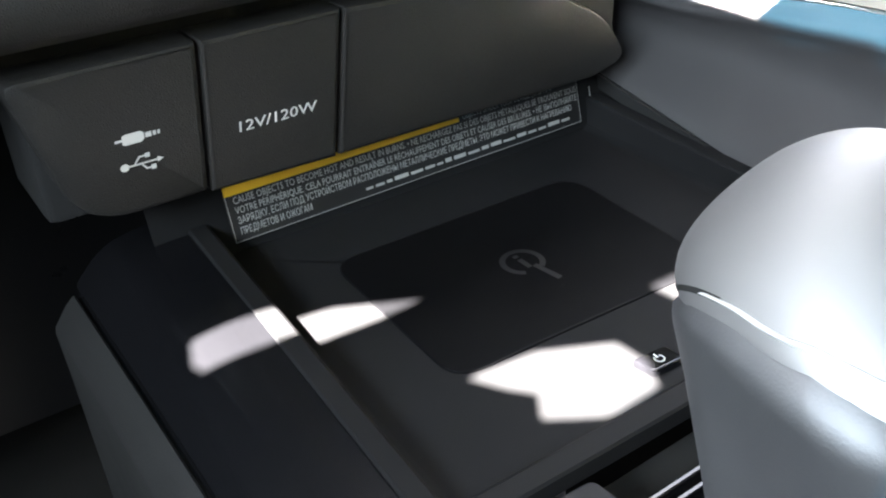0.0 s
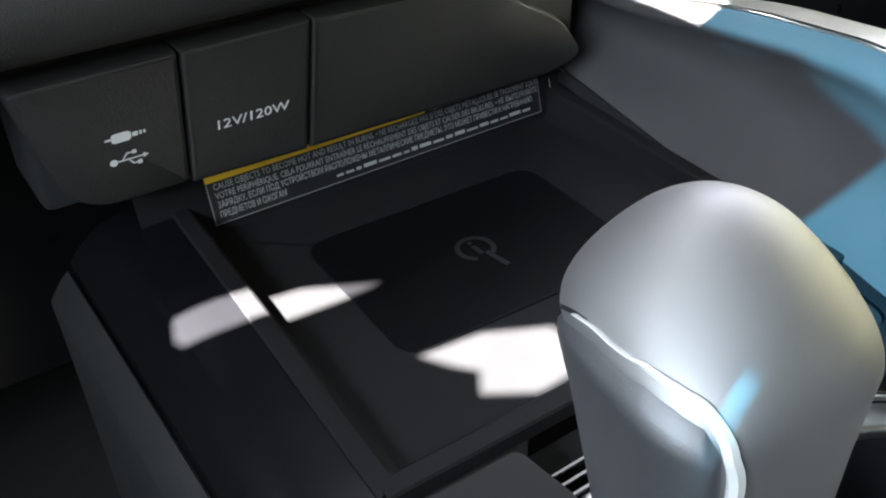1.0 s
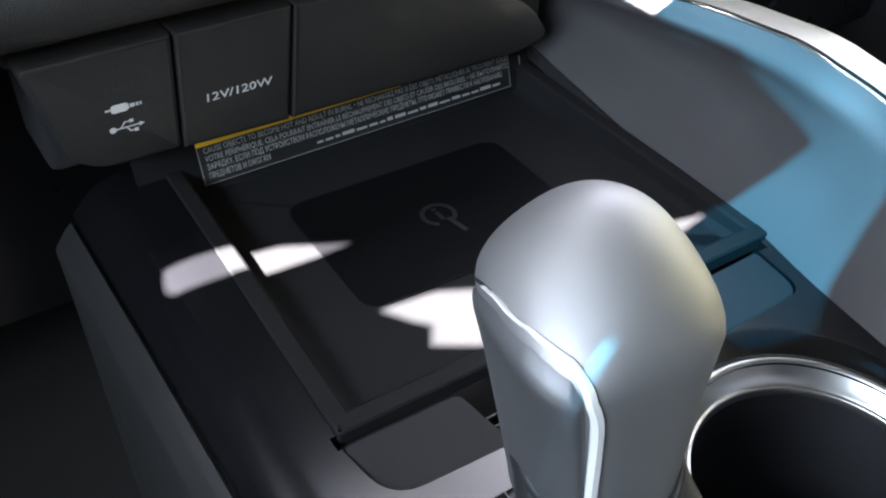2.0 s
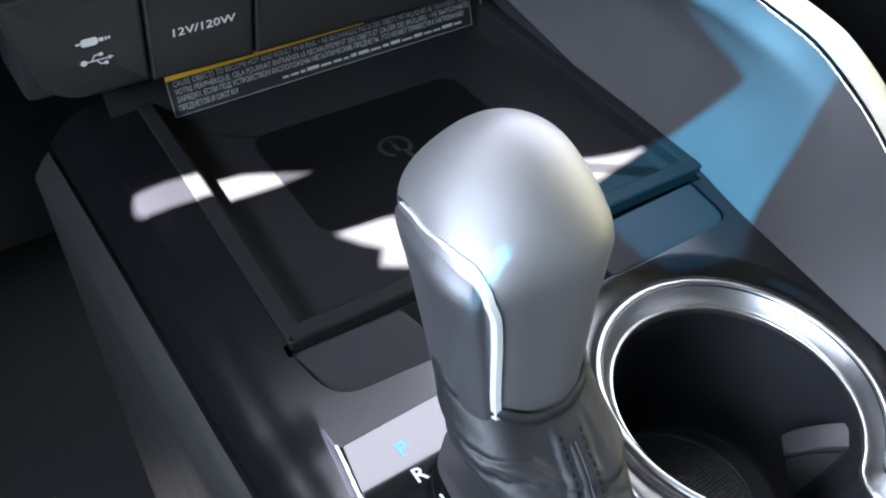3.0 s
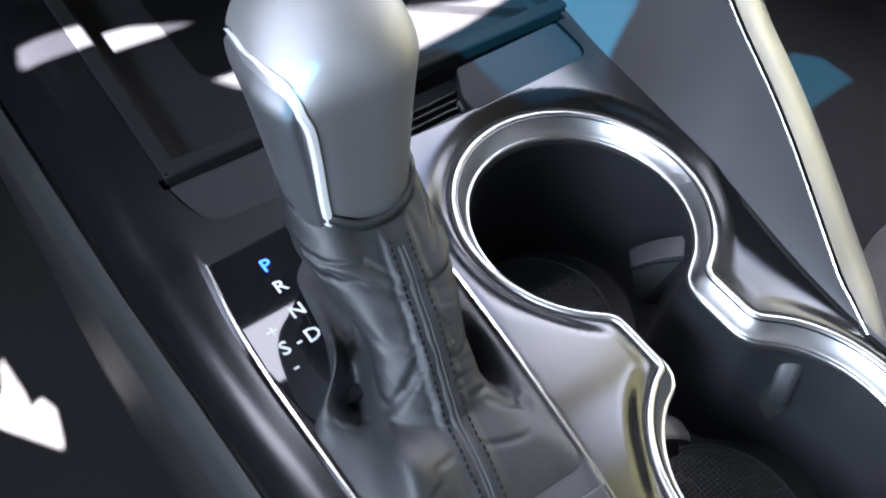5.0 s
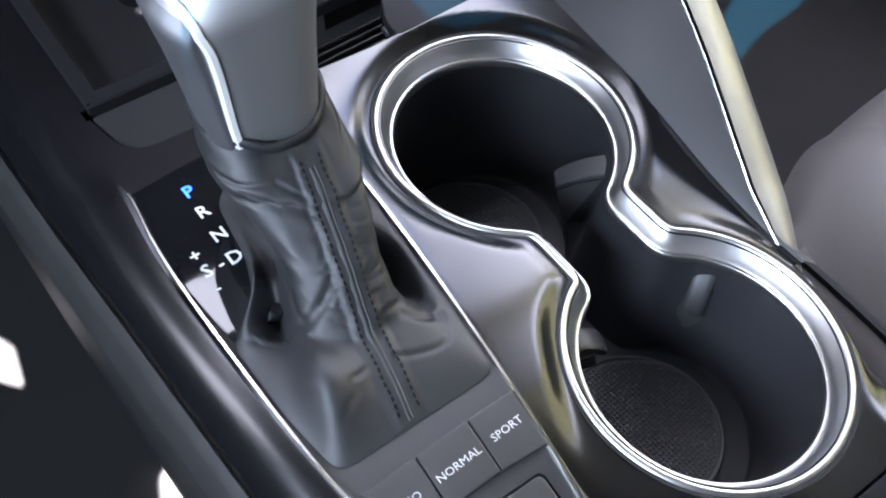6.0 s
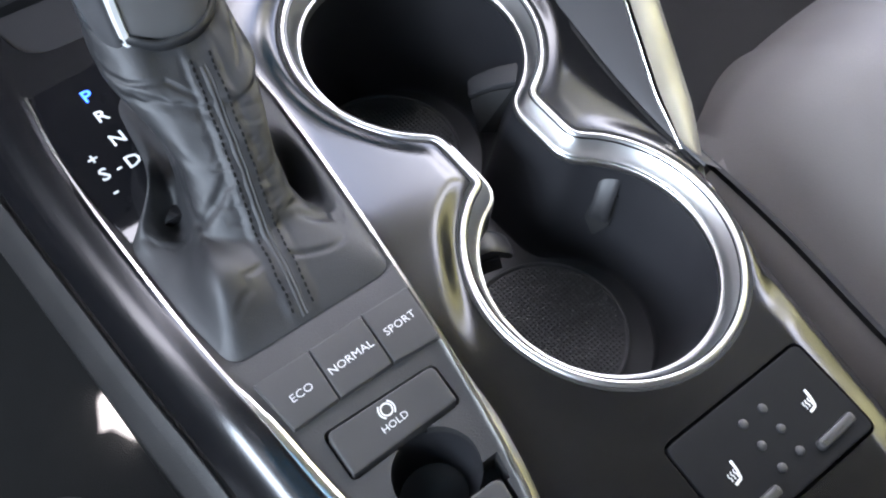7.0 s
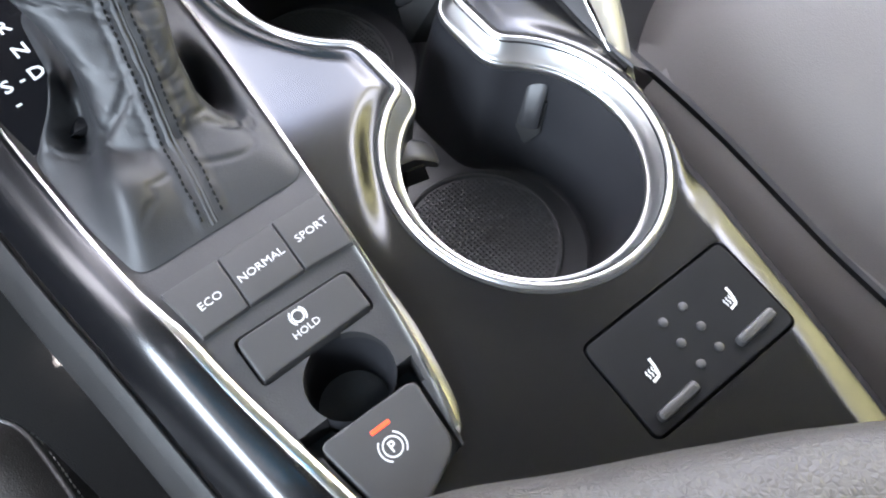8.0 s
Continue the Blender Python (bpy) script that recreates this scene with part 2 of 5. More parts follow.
# ---------------------------------------------------------------- heights of the console
base_y = curve1([(-0.4, 0.360), (-0.16, 0.370), (-0.115, 0.3725), (0, 0.377), (0.1, 0.389), (0.2, 0.4025), (0.2275, 0.4077), (0.344, 0.4150), (0.5, 0.4200)])
shift_y = curve1([(-0.2, 0.372), (-0.1, 0.3765), (-0.083, 0.3795), (-0.075, 0.384), (-0.025, 0.392), (0, 0.3985), (0.12, 0.4016), (0.18, 0.4040), (0.2275, 0.4077), (0.344, 0.4150), (0.5, 0.4200)])
rail_l = curve1([(-0.2, -0.010), (-0.12, -0.0185), (-0.095, -0.0235), (-0.075, -0.0272), (-0.05, -0.0305), (-0.0255, -0.0340), (0.003, -0.0360), (0.036, -0.0382), (0.06, -0.0388), (0.118, -0.0388), (0.15, -0.0372), (0.178, -0.0325), (0.5, -0.030)])
rail_r = curve1([(-0.2, 0.000), (-0.095, 0.0136), (-0.0826, 0.0180), (-0.0643, 0.0228), (-0.0488, 0.0260), (-0.028, 0.0298), (0, 0.0333), (0.04, 0.0395), (0.08, 0.0450), (0.12, 0.0490), (0.178, 0.0500), (0.5, 0.050)])


def ring_z(x, y):
    return 0.3855 + (y - 0.05) * 0.09 - (x - 0.12) * 0.05


def shift_z(x, y):
    return shift_y(y)


C1, C2, R_CUP = Vector((0.1260, 0.1190)), Vector((0.1165, -0.0172)), 0.0615


def peanut():
    """The outline of the double cup holder: two circles joined by a waist."""
    pts = []
    a0, a1 = math.atan2(0.0655 - C1.y, 0.1500 - C1.x), math.atan2(0.0680 - C1.y, 0.0925 - C1.x) + 2 * math.pi
    for k in range(61):
        a = a0 + (a1 - a0) * k / 60
        pts.append(C1 + Vector((math.cos(a), math.sin(a))) * R_CUP)
    pts += [Vector((0.0948, 0.0655)), Vector((0.0946, 0.0375))]
    b0, b1 = math.atan2(0.0355 - C2.y, 0.0925 - C2.x), math.atan2(0.0310 - C2.y, 0.1500 - C2.x) + 2 * math.pi
    for k in range(61):
        a = b0 + (b1 - b0) * k / 60
        pts.append(C2 + Vector((math.cos(a), math.sin(a))) * (R_CUP - 0.0012))
    pts += [Vector((0.1482, 0.0345)), Vector((0.1484, 0.0615))]
    return soften(resample(pts, 420), 5)


OUTLINE = peanut()
OUT_NP = np.array([(p.x, p.y) for p in OUTLINE])


def ring_gap(x, y):
    """How far outside the cup holder's outline a point lies (inside: minus)."""
    d = float(np.min(np.hypot(OUT_NP[:, 0] - x, OUT_NP[:, 1] - y)))
    inside = (C1 - Vector((x, y))).length < R_CUP or (C2 - Vector((x, y))).length < R_CUP or (0.095 < x < 0.151 and 0.03 < y < 0.07)
    return -d if inside else d


flank_x = curve1([(-0.3, -0.048), (-0.1, -0.0535), (-0.025, -0.0562), (0.01, -0.0572), (0.045, -0.0592), (0.12, -0.0610), (0.2, -0.0630), (0.5, -0.0650)])
# the shoulder towards the passenger: where it begins to fall, where it steepens, and its edge
fold_x = curve1([(-0.3, 0.095), (-0.173, 0.1285), (-0.139, 0.1385), (-0.109, 0.1440), (-0.076, 0.1500), (-0.03, 0.155), (0.0, 0.150), (0.06, 0.150), (0.085, 0.172), (0.11, 0.20), (0.12, 0.24)])
steep_x = curve1([(-0.3, 0.118), (-0.1755, 0.1446), (-0.141, 0.1518), (-0.109, 0.1575), (-0.08, 0.1640), (-0.03, 0.1775), (0.0, 0.186), (0.03, 0.193), (0.1, 0.24)])
edge_x = curve1([(-0.3, 0.130), (-0.168, 0.1558), (-0.147, 0.1603), (-0.115, 0.1677), (-0.081, 0.1736), (-0.05, 0.1785), (-0.016, 0.1850), (0.0, 0.1890), (0.03, 0.195), (0.1, 0.21), (0.2, 0.23)])


def top_z(x, y):
    zb, fade = base_y(y), 1 - smoothstep(-0.080, -0.125, y)
    zs = zb + (shift_y(y) - zb) * fade
    l, r = rail_l(y), rail_r(y)
    g = ring_gap(x, y)
    if x > r:
        zs = zb + (zs - zb) * (0.35 + 0.65 * smoothstep(-0.050, 0.050, y))
        u = smoothstep(-0.040, 0.010, y) * (1 - smoothstep(0.15, 0.19, y))
        f = (x - r) / (x - r + max(g, 0.0) + 1e-6)
        front = smoothstep(0.075, 0.110, y)
        z1 = (zs - 0.25 * (x - r)) * (1 - front) + (zs + (ring_z(x, y) - 0.0012 - zs) * f ** 1.6) * front
        z2 = zb + (zs - zb) * (1 - smoothstep(0.002, 0.060, x - r))
        z = z2 * (1 - u) + z1 * u if x < 0.12 else z2
    elif x < l:
        z = zs + 0.0012 * smoothstep(0, 0.004, l - x) * (1 - smoothstep(0.175, 0.20, y)) - 0.0055 * ((l - x) / 0.026) ** 2
    else:
        low = zb + (zs - zb) * (0.35 + 0.65 * smoothstep(-0.050, 0.050, y))
        z = zs + (low - zs) * smoothstep(0.3, 1.0, (x - l) / (r - l))
    if g < 0.024:
        w = 1 - smoothstep(0.001, 0.010 + 0.012 * smoothstep(0.02, -0.04, y), g)
        z = z * (1 - w) + (ring_z(x, y) - 0.0008) * w
    if x < -0.044:
        z -= 0.0075 * ((-0.044 - x) / 0.020) ** 2
    fold = fold_x(y)
    if x > fold and g > 0.004:
        d = x - fold
        fall = 0.40 - 0.275 * smoothstep(-0.05, 0.01, y)
        z -= fall * (d - 0.005 * (1 - math.exp(-d / 0.005))) * smoothstep(0.002, 0.012, g)
    if x > steep_x(y):
        z -= 0.75 * (x - steep_x(y))
    if x > edge_x(y):
        z -= 1.4 * (x - edge_x(y))
    return z


# ---------------------------------------------------------------- the centre console
console = thing("centre_console", "satin black centre console with chrome-edged cup holders between the seats", "console")


def console_top():
    xs = np.concatenate([np.linspace(-0.064, -0.031, 34)[:-1], np.linspace(-0.031, 0.130, 68)[:-1], np.linspace(0.130, 0.205, 70)])
    ys = np.linspace(-0.21, 0.43, 230)
    bm = bmesh.new()
    def across(x, y):
        return x if x > -0.031 else -0.031 + (x + 0.031) * (flank_x(y) + 0.031) / -0.033

    top = [[bm.verts.new((across(x, y), y, top_z(x, y))) for x in xs] for y in ys]
    bot = [[bm.verts.new((across(x, y), y, top_z(x, y) - 0.012)) for x in xs] for y in ys]
    ny, nx = len(ys), len(xs)
    for j in range(ny - 1):
        for i in range(nx - 1):
            bm.faces.new((top[j][i], top[j][i + 1], top[j + 1][i + 1], top[j + 1][i]))
            bm.faces.new((bot[j][i], bot[j + 1][i], bot[j + 1][i + 1], bot[j][i + 1]))
    for j in range(ny - 1):
        bm.faces.new((top[j][0], top[j + 1][0], bot[j + 1][0], bot[j][0]))
        bm.faces.new((top[j][-1], bot[j][-1], bot[j + 1][-1], top[j + 1][-1]))
    for i in range(nx - 1):
        bm.faces.new((top[0][i], bot[0][i], bot[0][i + 1], top[0][i + 1]))
        bm.faces.new((top[-1][i], top[-1][i + 1], bot[-1][i + 1], bot[-1][i]))
    return finish(bm, "top_panel", M_SATIN)


def prism(poly, lo, hi):
    return loft([[(p[0], p[1], lo) for p in poly], [(p[0], p[1], hi) for p in poly]], True, True)


SHIFT = [(rail_l(y), y) for y in np.linspace(-0.098, 0.176, 40)]
SHIFT = SHIFT + [(0.048, 0.178)] + [(rail_r(y), y) for y in np.linspace(0.174, -0.088, 38)]
SHIFT = [Vector(p) for p in SHIFT]
TRAY = rounded([(-0.0262, 0.2275), (0.2080, 0.2225), (0.2080, 0.427), (-0.0200, 0.427)], 0.002)
LID_L = rounded([(-0.0270, 0.2238), (0.0238, 0.2222), (0.0290, 0.1990), (0.0290, 0.1925), (-0.0225, 0.1955)], [0.003, 0.003, 0.004, 0.003, 0.013])
LID_R = rounded([(0.1270, 0.2185), (0.1935, 0.2190), (0.1935, 0.1915), (0.1180, 0.1915), (0.1180, 0.2020)], [0.003, 0.003, 0.009, 0.003, 0.004])
SLOT = [(0.0235, 0.2215), (0.1270, 0.2185), (0.1180, 0.1915), (0.0290, 0.1920)]
HEAT = rounded([(0.1473, -0.0942), (0.1440, -0.1353), (0.0697, -0.1313), (0.0737, -0.0904)], 0.0035)

top_me = cut(console_top(), [
    prism(inset(OUTLINE, 0.003), 0.3, 0.5),
    prism(inset(SHIFT, 0.0006), 0.3, 0.5),
    prism(inset(TRAY, 0.001), 0.3, 0.5),
    prism(inset(LID_L, -0.0007), 0.3, 0.5),
    prism(inset(LID_R, -0.0007), 0.3, 0.5),
    prism(SLOT, 0.3, 0.5),
    prism([(-0.0290, 0.2225), (0.2000, 0.2175), (0.2000, 0.2240), (-0.0290, 0.2290)], 0.3, 0.5),
    prism(inset(HEAT, -0.0012), 0.3, 0.5),
])
part("top_panel", top_me, M_SATIN, console)


# cup holder: ring, well, mats, tabs
def ring_path(d, dz=0.0):
    return [Vector((p.x, p.y, ring_z(p.x, p.y) + dz)) for p in inset(OUTLINE, d)]


ring_prof = [(-0.0010, -0.0035), (-0.0009, -0.0010), (-0.0002, -0.0002), (0.0008, 0.0003), (0.0018, 0.0002), (0.0023, -0.0005), (0.0029, -0.0014), (0.0042, -0.0033), (0.0056, -0.0055), (0.0067, -0.0077),
             (0.0071, -0.0087), (0.0075, -0.0091), (0.0079, -0.0090), (0.0084, -0.0092), (0.0087, -0.0100), (0.0088, -0.0118), (0.0088, -0.0140)]
part("cup_holder_ring", loft([ring_path(d, z) for d, z in ring_prof]), M_CHROME, console, "wide bright chrome ring round both cup holders", 60)

part("ring_gap", loft([ring_path(d, z) for d, z in ((-0.0024, -0.0030), (-0.0022, -0.0004), (-0.0008, -0.0004), (-0.0006, -0.0030))]), M_GAP, console)
MAT_1, MAT_2 = (Vector((0.113, 0.126)), 0.041), (Vector((0.106, -0.009)), 0.039)
well_in = inset(OUTLINE, 0.0086)


def well_ring(t, z):
    out = []
    for p in well_in:
        shift = Vector((-0.0075, 0.003)) * t
        k = 1 - 0.115 * t
        w = smoothstep(0.02, 0.085, p.y)
        cc = C2.lerp(C1, w)
        out.append(Vector((*(cc + (p - cc) * k + shift), z if z else ring_z(p.x, p.y) - 0.0115)))
    return out


well = part("cup_holder_well", loft([well_ring(0, 0), well_ring(0.5, 0.345), well_ring(0.93, 0.309), well_ring(1.0, 0.3055), well_ring(1.08, 0.3045)], False, True), M_WELL, console,
            "deep matt black cup wells joined at a waist")


def ribbed_mat(c, r):
    """A round rubber mat with a fine raised grid and a rim."""
    bm = bmesh.new()
    rim = [(r, 0.3040), (r, 0.3070), (r - 0.0006, 0.3074), (r - 0.0014, 0.3070), (r - 0.0018, 0.3062)]
    loft([[(c.x + math.cos(a) * q, c.y + math.sin(a) * q, z) for a in [2 * math.pi * k / 48 for k in range(48)]] for q, z in rim], False, True, bm=bm)
    step = 0.0021
    m = int(r / step)
    for i in range(-m, m + 1):
        for j in range(-m, m + 1):
            x, y = i * step, j * step
            if math.hypot(x, y) > r - 0.003:
                continue
            v = [bm.verts.new((c.x + x + dx * h, c.y + y + dy * h, 0.3062 if k == 0 else 0.3067)) for k, h in ((0, 0.0008), (1, 0.0005)) for dx, dy in ((-1, -1), (1, -1), (1, 1), (-1, 1))]
            bm.faces.new(v[4:])
            for q in range(4):
                bm.faces.new((v[q], v[(q + 1) % 4], v[4 + (q + 1) % 4], v[4 + q]))
    return bm


for c, r in (MAT_1, MAT_2):
    part("rubber_mat", ribbed_mat(c, r), M_RUBBER, well, "round black rubber mat with a fine grid")


def tab(wide, out, drop):
    """A sprung tab that holds a cup: a finger that leans from the wall into the well, with a rounded nose."""
    h, rings = wide / 2, []
    for k in range(13):
        x = -h + wide * k / 12
        e = 1 - 0.10 * (abs(x) / h) ** 3
        r = 0.0008 * (abs(x) / h) ** 6
        prof = [(-0.006, 0.0005 - r), (0.0, 0.0008 - r), (out * 0.45 * e, -drop * 0.22 - r), (out * 0.80 * e, -drop * 0.50 - r), (out * 0.96 * e, -drop * 0.70 - r), (out * e, -drop * 0.86),
                (out * 0.97 * e, -drop), (out * 0.86 * e, -drop * 1.04 + r), (out * 0.55 * e, -drop * 0.80 + r), (-0.006, -drop * 0.62 + r)]
        rings.append([(x, y, z) for y, z in prof])
    return loft(rings, True, True)


def slot_shade(wide, drop, deep):
    """A solid black block before the wall, standing for the shaded slot under the tab."""
    a, b = wide / 2 + 0.0012, wide / 2 - 0.004
    front = [(-a, -drop * 0.45), (a, -drop * 0.45), (a, -drop - 0.004), (b, -drop - deep), (-b, -drop - deep), (-a, -drop - 0.004)]
    return loft([[(x, -0.004, z) for x, z in front], [(x, 0.0030 - 0.24 * z, z) for x, z in front]], True, True)


for place, turn, wide, out, drop, deep in (((0.1590, 0.0150, 0.3650), 118, 0.0095, 0.0125, 0.024, 0.012), ((0.0900, 0.0255, 0.3600), -107, 0.012, 0.013, 0.012, 0.014)):
    t_ob = part("retaining_tab", tab(wide, out, drop), M_TAB, well, "black sprung cup retaining tab")
    t_ob.matrix_basis = pose(*place, 0, 0, turn)
    s_ob = part("slot_shade", slot_shade(wide, drop, deep), M_GAP, well)
    s_ob.matrix_basis = pose(*place, 0, 0, turn)

def broad_tab():
    """The broad tab by the waist: a plate from its nose up to the wall, curved along its lower edge."""
    nose, root, back, wall = Vector((0.1460, 0.1000, 0.3510)), Vector((0.1597, 0.0822, 0.3665)), Vector((0.1520, 0.1075, 0.3525)), Vector((0.1695, 0.0905, 0.3670))
    rings = []
    for k in range(17):
        f = k / 16
        lo, hi = nose.lerp(root, f), back.lerp(wall, f)
        bow = math.sin(math.pi * f)
        lo, hi = lo + Vector((-0.0010, 0.0010, 0.0012)) * bow, hi + Vector((0.0, 0.0004, 0.0016)) * bow
        r = 0.0012 * max(0.0, 1 - f / 0.12) ** 2
        lo, hi = lo.lerp(hi, r / 0.009), hi.lerp(lo, r / 0.009)
        d = Vector((0.0006, -0.0006, -0.0030))
        rings.append([lo + d, lo + d * 0.3 + Vector((-0.0004, 0.0003, 0)), lo + Vector((0.0003, 0.0002, 0.0002)), lo.lerp(hi, 0.5) + Vector((0, 0, 0.0010)), hi, hi + d])
    return loft(rings, True, True)


def broad_slot_shade():
    """A solid black wedge under the broad tab, standing for its shaded tapering pocket."""
    tip, nose, root = Vector((0.1450, 0.0885, 0.3335)), Vector((0.1468, 0.0990, 0.3478)), Vector((0.1592, 0.0822, 0.3632))
    front = [tip, tip.lerp(nose, 0.12) + Vector((-0.0004, 0.0004, 0)), nose, nose.lerp(root, 0.5) + Vector((-0.0010, 0.0010, 0.0012)), root, root.lerp(tip, 0.9)]
    return loft([front, [p + Vector((0.020, -0.010, -0.004)) for p in front]], True, True)


part("retaining_tab", broad_tab(), M_TAB, well, "black sprung cup retaining tab")
part("slot_shade", broad_slot_shade(), M_GAP, well)


# shift plate and its parts
BOOT_BASE = [(-0.0335, 0.0245), (0.0355, 0.0215), (0.0420, 0.0700), (0.0480, 0.1200), (0.0480, 0.1730), (0.0060, 0.1740), (-0.0080, 0.1550), (-0.0120, 0.1200), (-0.0200, 0.1010), (-0.0365, 0.0900), (-0.0370, 0.0550)]
def plate():
    me = finish(pad(SHIFT, lambda x, y: shift_z(x, y) - 0.0016, -0.022, 0, 0.0004, flat=True), "shift_plate", M_GRAIN)
    bowl = [(0.0005 + 0.0165 * math.cos(a), -0.0470 + 0.0150 * math.sin(a)) for a in [2 * math.pi * k / 40 for k in range(40)]]
    hold = rounded([(-0.0236, -0.0135), (-0.0245, -0.0325), (0.0232, -0.0338), (0.0238, -0.0165)], 0.003)
    notch = [(-0.0262, -0.0530), (0.0215, -0.0545), (0.0195, -0.0640), (-0.0255, -0.0620)]
    brake = [(-0.0245, -0.0585), (0.0185, -0.0610), (0.0150, -0.0900), (-0.0200, -0.1000)]
    under = inset([Vector(p) for p in BOOT_BASE], 0.003)
    return cut(me, [prism(under, 0.3, 0.5), prism(bowl, 0.3, 0.5), prism(hold, 0.383, 0.5), prism(notch, 0.372, 0.5), prism(brake, 0.3725, 0.5)])


part("shift_plate", plate(), M_GRAIN, console, "matt black plate with a finger recess")


def rail(fx, y0, y1, sgn, wid, deep=0.004):
    ys = np.linspace(y0, y1, 90)
    path = [Vector((fx(y), y, shift_y(y) - 0.0004)) for y in ys]
    prof = [(-0.0011, -deep), (-0.0011, 0.0), (-0.0005, 0.0011), (0.0005, 0.0011), (0.0011, 0.0), (0.0011, -deep)]
    return sweep(path, prof, width=wid)


part("chrome_rail", rail(rail_l, -0.098, 0.177, 1, lambda p: 1.0 + 1.6 * smoothstep(0.028, -0.01, p[1])), M_RAIL, console, "thin polished chrome rail", 50)
def edge_rail():
    """The rail on the passenger's side, which also covers the step down to the console."""
    rings = []
    for y in [-0.0850, -0.0848, -0.0843, -0.0835] + list(np.linspace(-0.082, 0.176, 110)):
        w = (0.0010 + 0.0004 * smoothstep(0.02, -0.05, y)) * (0.25 + 0.75 * smoothstep(-0.0852, -0.0830, y))
        out = 0.0026 * smoothstep(-0.015, -0.050, y) * smoothstep(-0.0852, -0.076, y)
        x, z = rail_r(y), shift_y(y) - 0.0004 - 0.0012 * smoothstep(-0.0835, -0.0852, y)
        rings.append([(x + dx * w + k * out, y, z + dz) for dx, k, dz in ((-1.0, 0, -0.004), (-1.0, 0, 0.0), (-0.5, 0, 0.0010), (0.4, 0, 0.0011), (1.0, 0, 0.0), (1.5, 0.8, -0.003), (1.7, 1.0, -0.014))])
    return loft(rings, closed=False)


part("chrome_rail", edge_rail(), M_RAIL, console, "thin polished chrome rail", 50)

def plate_z(x, y):
    """The gear indicator leans a little more than the console."""
    return shift_z(x, y) - 0.0009 + (y - 0.0905) * 0.030


indicator = part("gear_indicator", pad(rounded([(-0.0352, 0.0905), (-0.0375, 0.120), (-0.0362, 0.150), (-0.0318, 0.1755), (0.012, 0.1765), (0.012, 0.0905)], 0.001), plate_z, -0.004, -0.0004, 0.0004), M_GLOSS, console, "gloss black gear indicator plate")


def on_shift(x, y, lift=0.0):
    return lambda u, v, w: Vector((x + u, y + v, shift_z(x + u, y + v) + lift + w))


for ch, x, y, m, s in (("P", -0.0132, 0.1623, M_BLUE, 0.0088), ("R", -0.0137, 0.1501, M_PRINT, 0.0085), ("N", -0.0141, 0.1364, M_PRINT, 0.0085), ("D", -0.0147, 0.1236, M_PRINT, 0.0088),
                       ("-", -0.0209, 0.1241, M_PRINT, 0.008), ("S", -0.0270, 0.1241, M_PRINT, 0.0088), ("+", -0.0271, 0.1330, M_PRINT, 0.008), ("-", -0.0277, 0.1150, M_PRINT, 0.008)):
    part("letter", words(ch, s, lambda u, v, w, x=x, y=y: Vector((x + u, y + v, plate_z(x + u, y + v) - 0.0003 + w)), bold=0.0001), m, indicator, "blue lit letter" if ch == "P" else "white letter")

# drive mode buttons
for word, poly, cx in (("ECO", [(-0.0322, 0.0138), (-0.0302, -0.0078), (-0.0116, -0.0080), (-0.0100, 0.0128)], -0.0205),
                       ("NORMAL", [(-0.0093, 0.0128), (-0.0109, -0.0081), (0.0112, -0.0090), (0.0130, 0.0125)], 0.0008),
                       ("SPORT", [(0.0137, 0.0124), (0.0119, -0.0091), (0.0312, -0.0112), (0.0338, 0.0115)], 0.0228)):
    b = part("mode_button", pad(rounded(poly, 0.0006, 3), shift_z, -0.006, 0.0006, 0.0006), M_BUTTON, console, "flat dark grey drive mode button")
    part("lettering", words(word, 0.0042, on_shift(cx, 0.0013, 0.0006), squeeze=1.10, bold=-0.00004), M_PRINT, b, "white printed word")
hold_b = part("hold_button", pad(rounded([(-0.0226, -0.0148), (-0.0233, -0.0313), (0.0218, -0.0325), (0.0226, -0.0176)], [0.003, 0.001, 0.001, 0.003]), shift_z, -0.008, 0.0004, 0.0008), M_BUTTON, console, "dark grey brake hold button")
part("lettering", words("HOLD", 0.0036, on_shift(-0.0008, -0.0257, 0.0004), squeeze=1.12, bold=-0.00003), M_PRINT, hold_b, "white printed word")


def brake_mark(x, y, r, surf, lift, thick=0.0005):
    """A circle between two brackets."""
    bm = bmesh.new()

    def arc(rad, a0, a1, n, w):
        pts = [a0 + (a1 - a0) * k / n for k in range(n + 1)]
        for lo_a, hi_a in zip(pts, pts[1:]):
            q = [(rad - w, lo_a), (rad + w, lo_a), (rad + w, hi_a), (rad - w, hi_a)]
            low = [bm.verts.new((x + s * math.cos(a), y + s * math.sin(a), surf(x, y + s * math.sin(a)) + lift)) for s, a in q]
            up = [bm.verts.new((v.co.x, v.co.y, v.co.z + 0.0002)) for v in low]
            bm.faces.new(up)
            for i in range(4):
                bm.faces.new((low[i], low[(i + 1) % 4], up[(i + 1) % 4], up[i]))
    arc(r, 0, 2 * math.pi, 24, thick / 2)
    arc(r * 1.45, radians(-52), radians(52), 10, thick / 2)
    arc(r * 1.45, radians(128), radians(232), 10, thick / 2)
    return bm


part("symbol", brake_mark(-0.0006, -0.0205, 0.0021, shift_z, 0.0004), M_PRINT, hold_b, "white brake symbol")


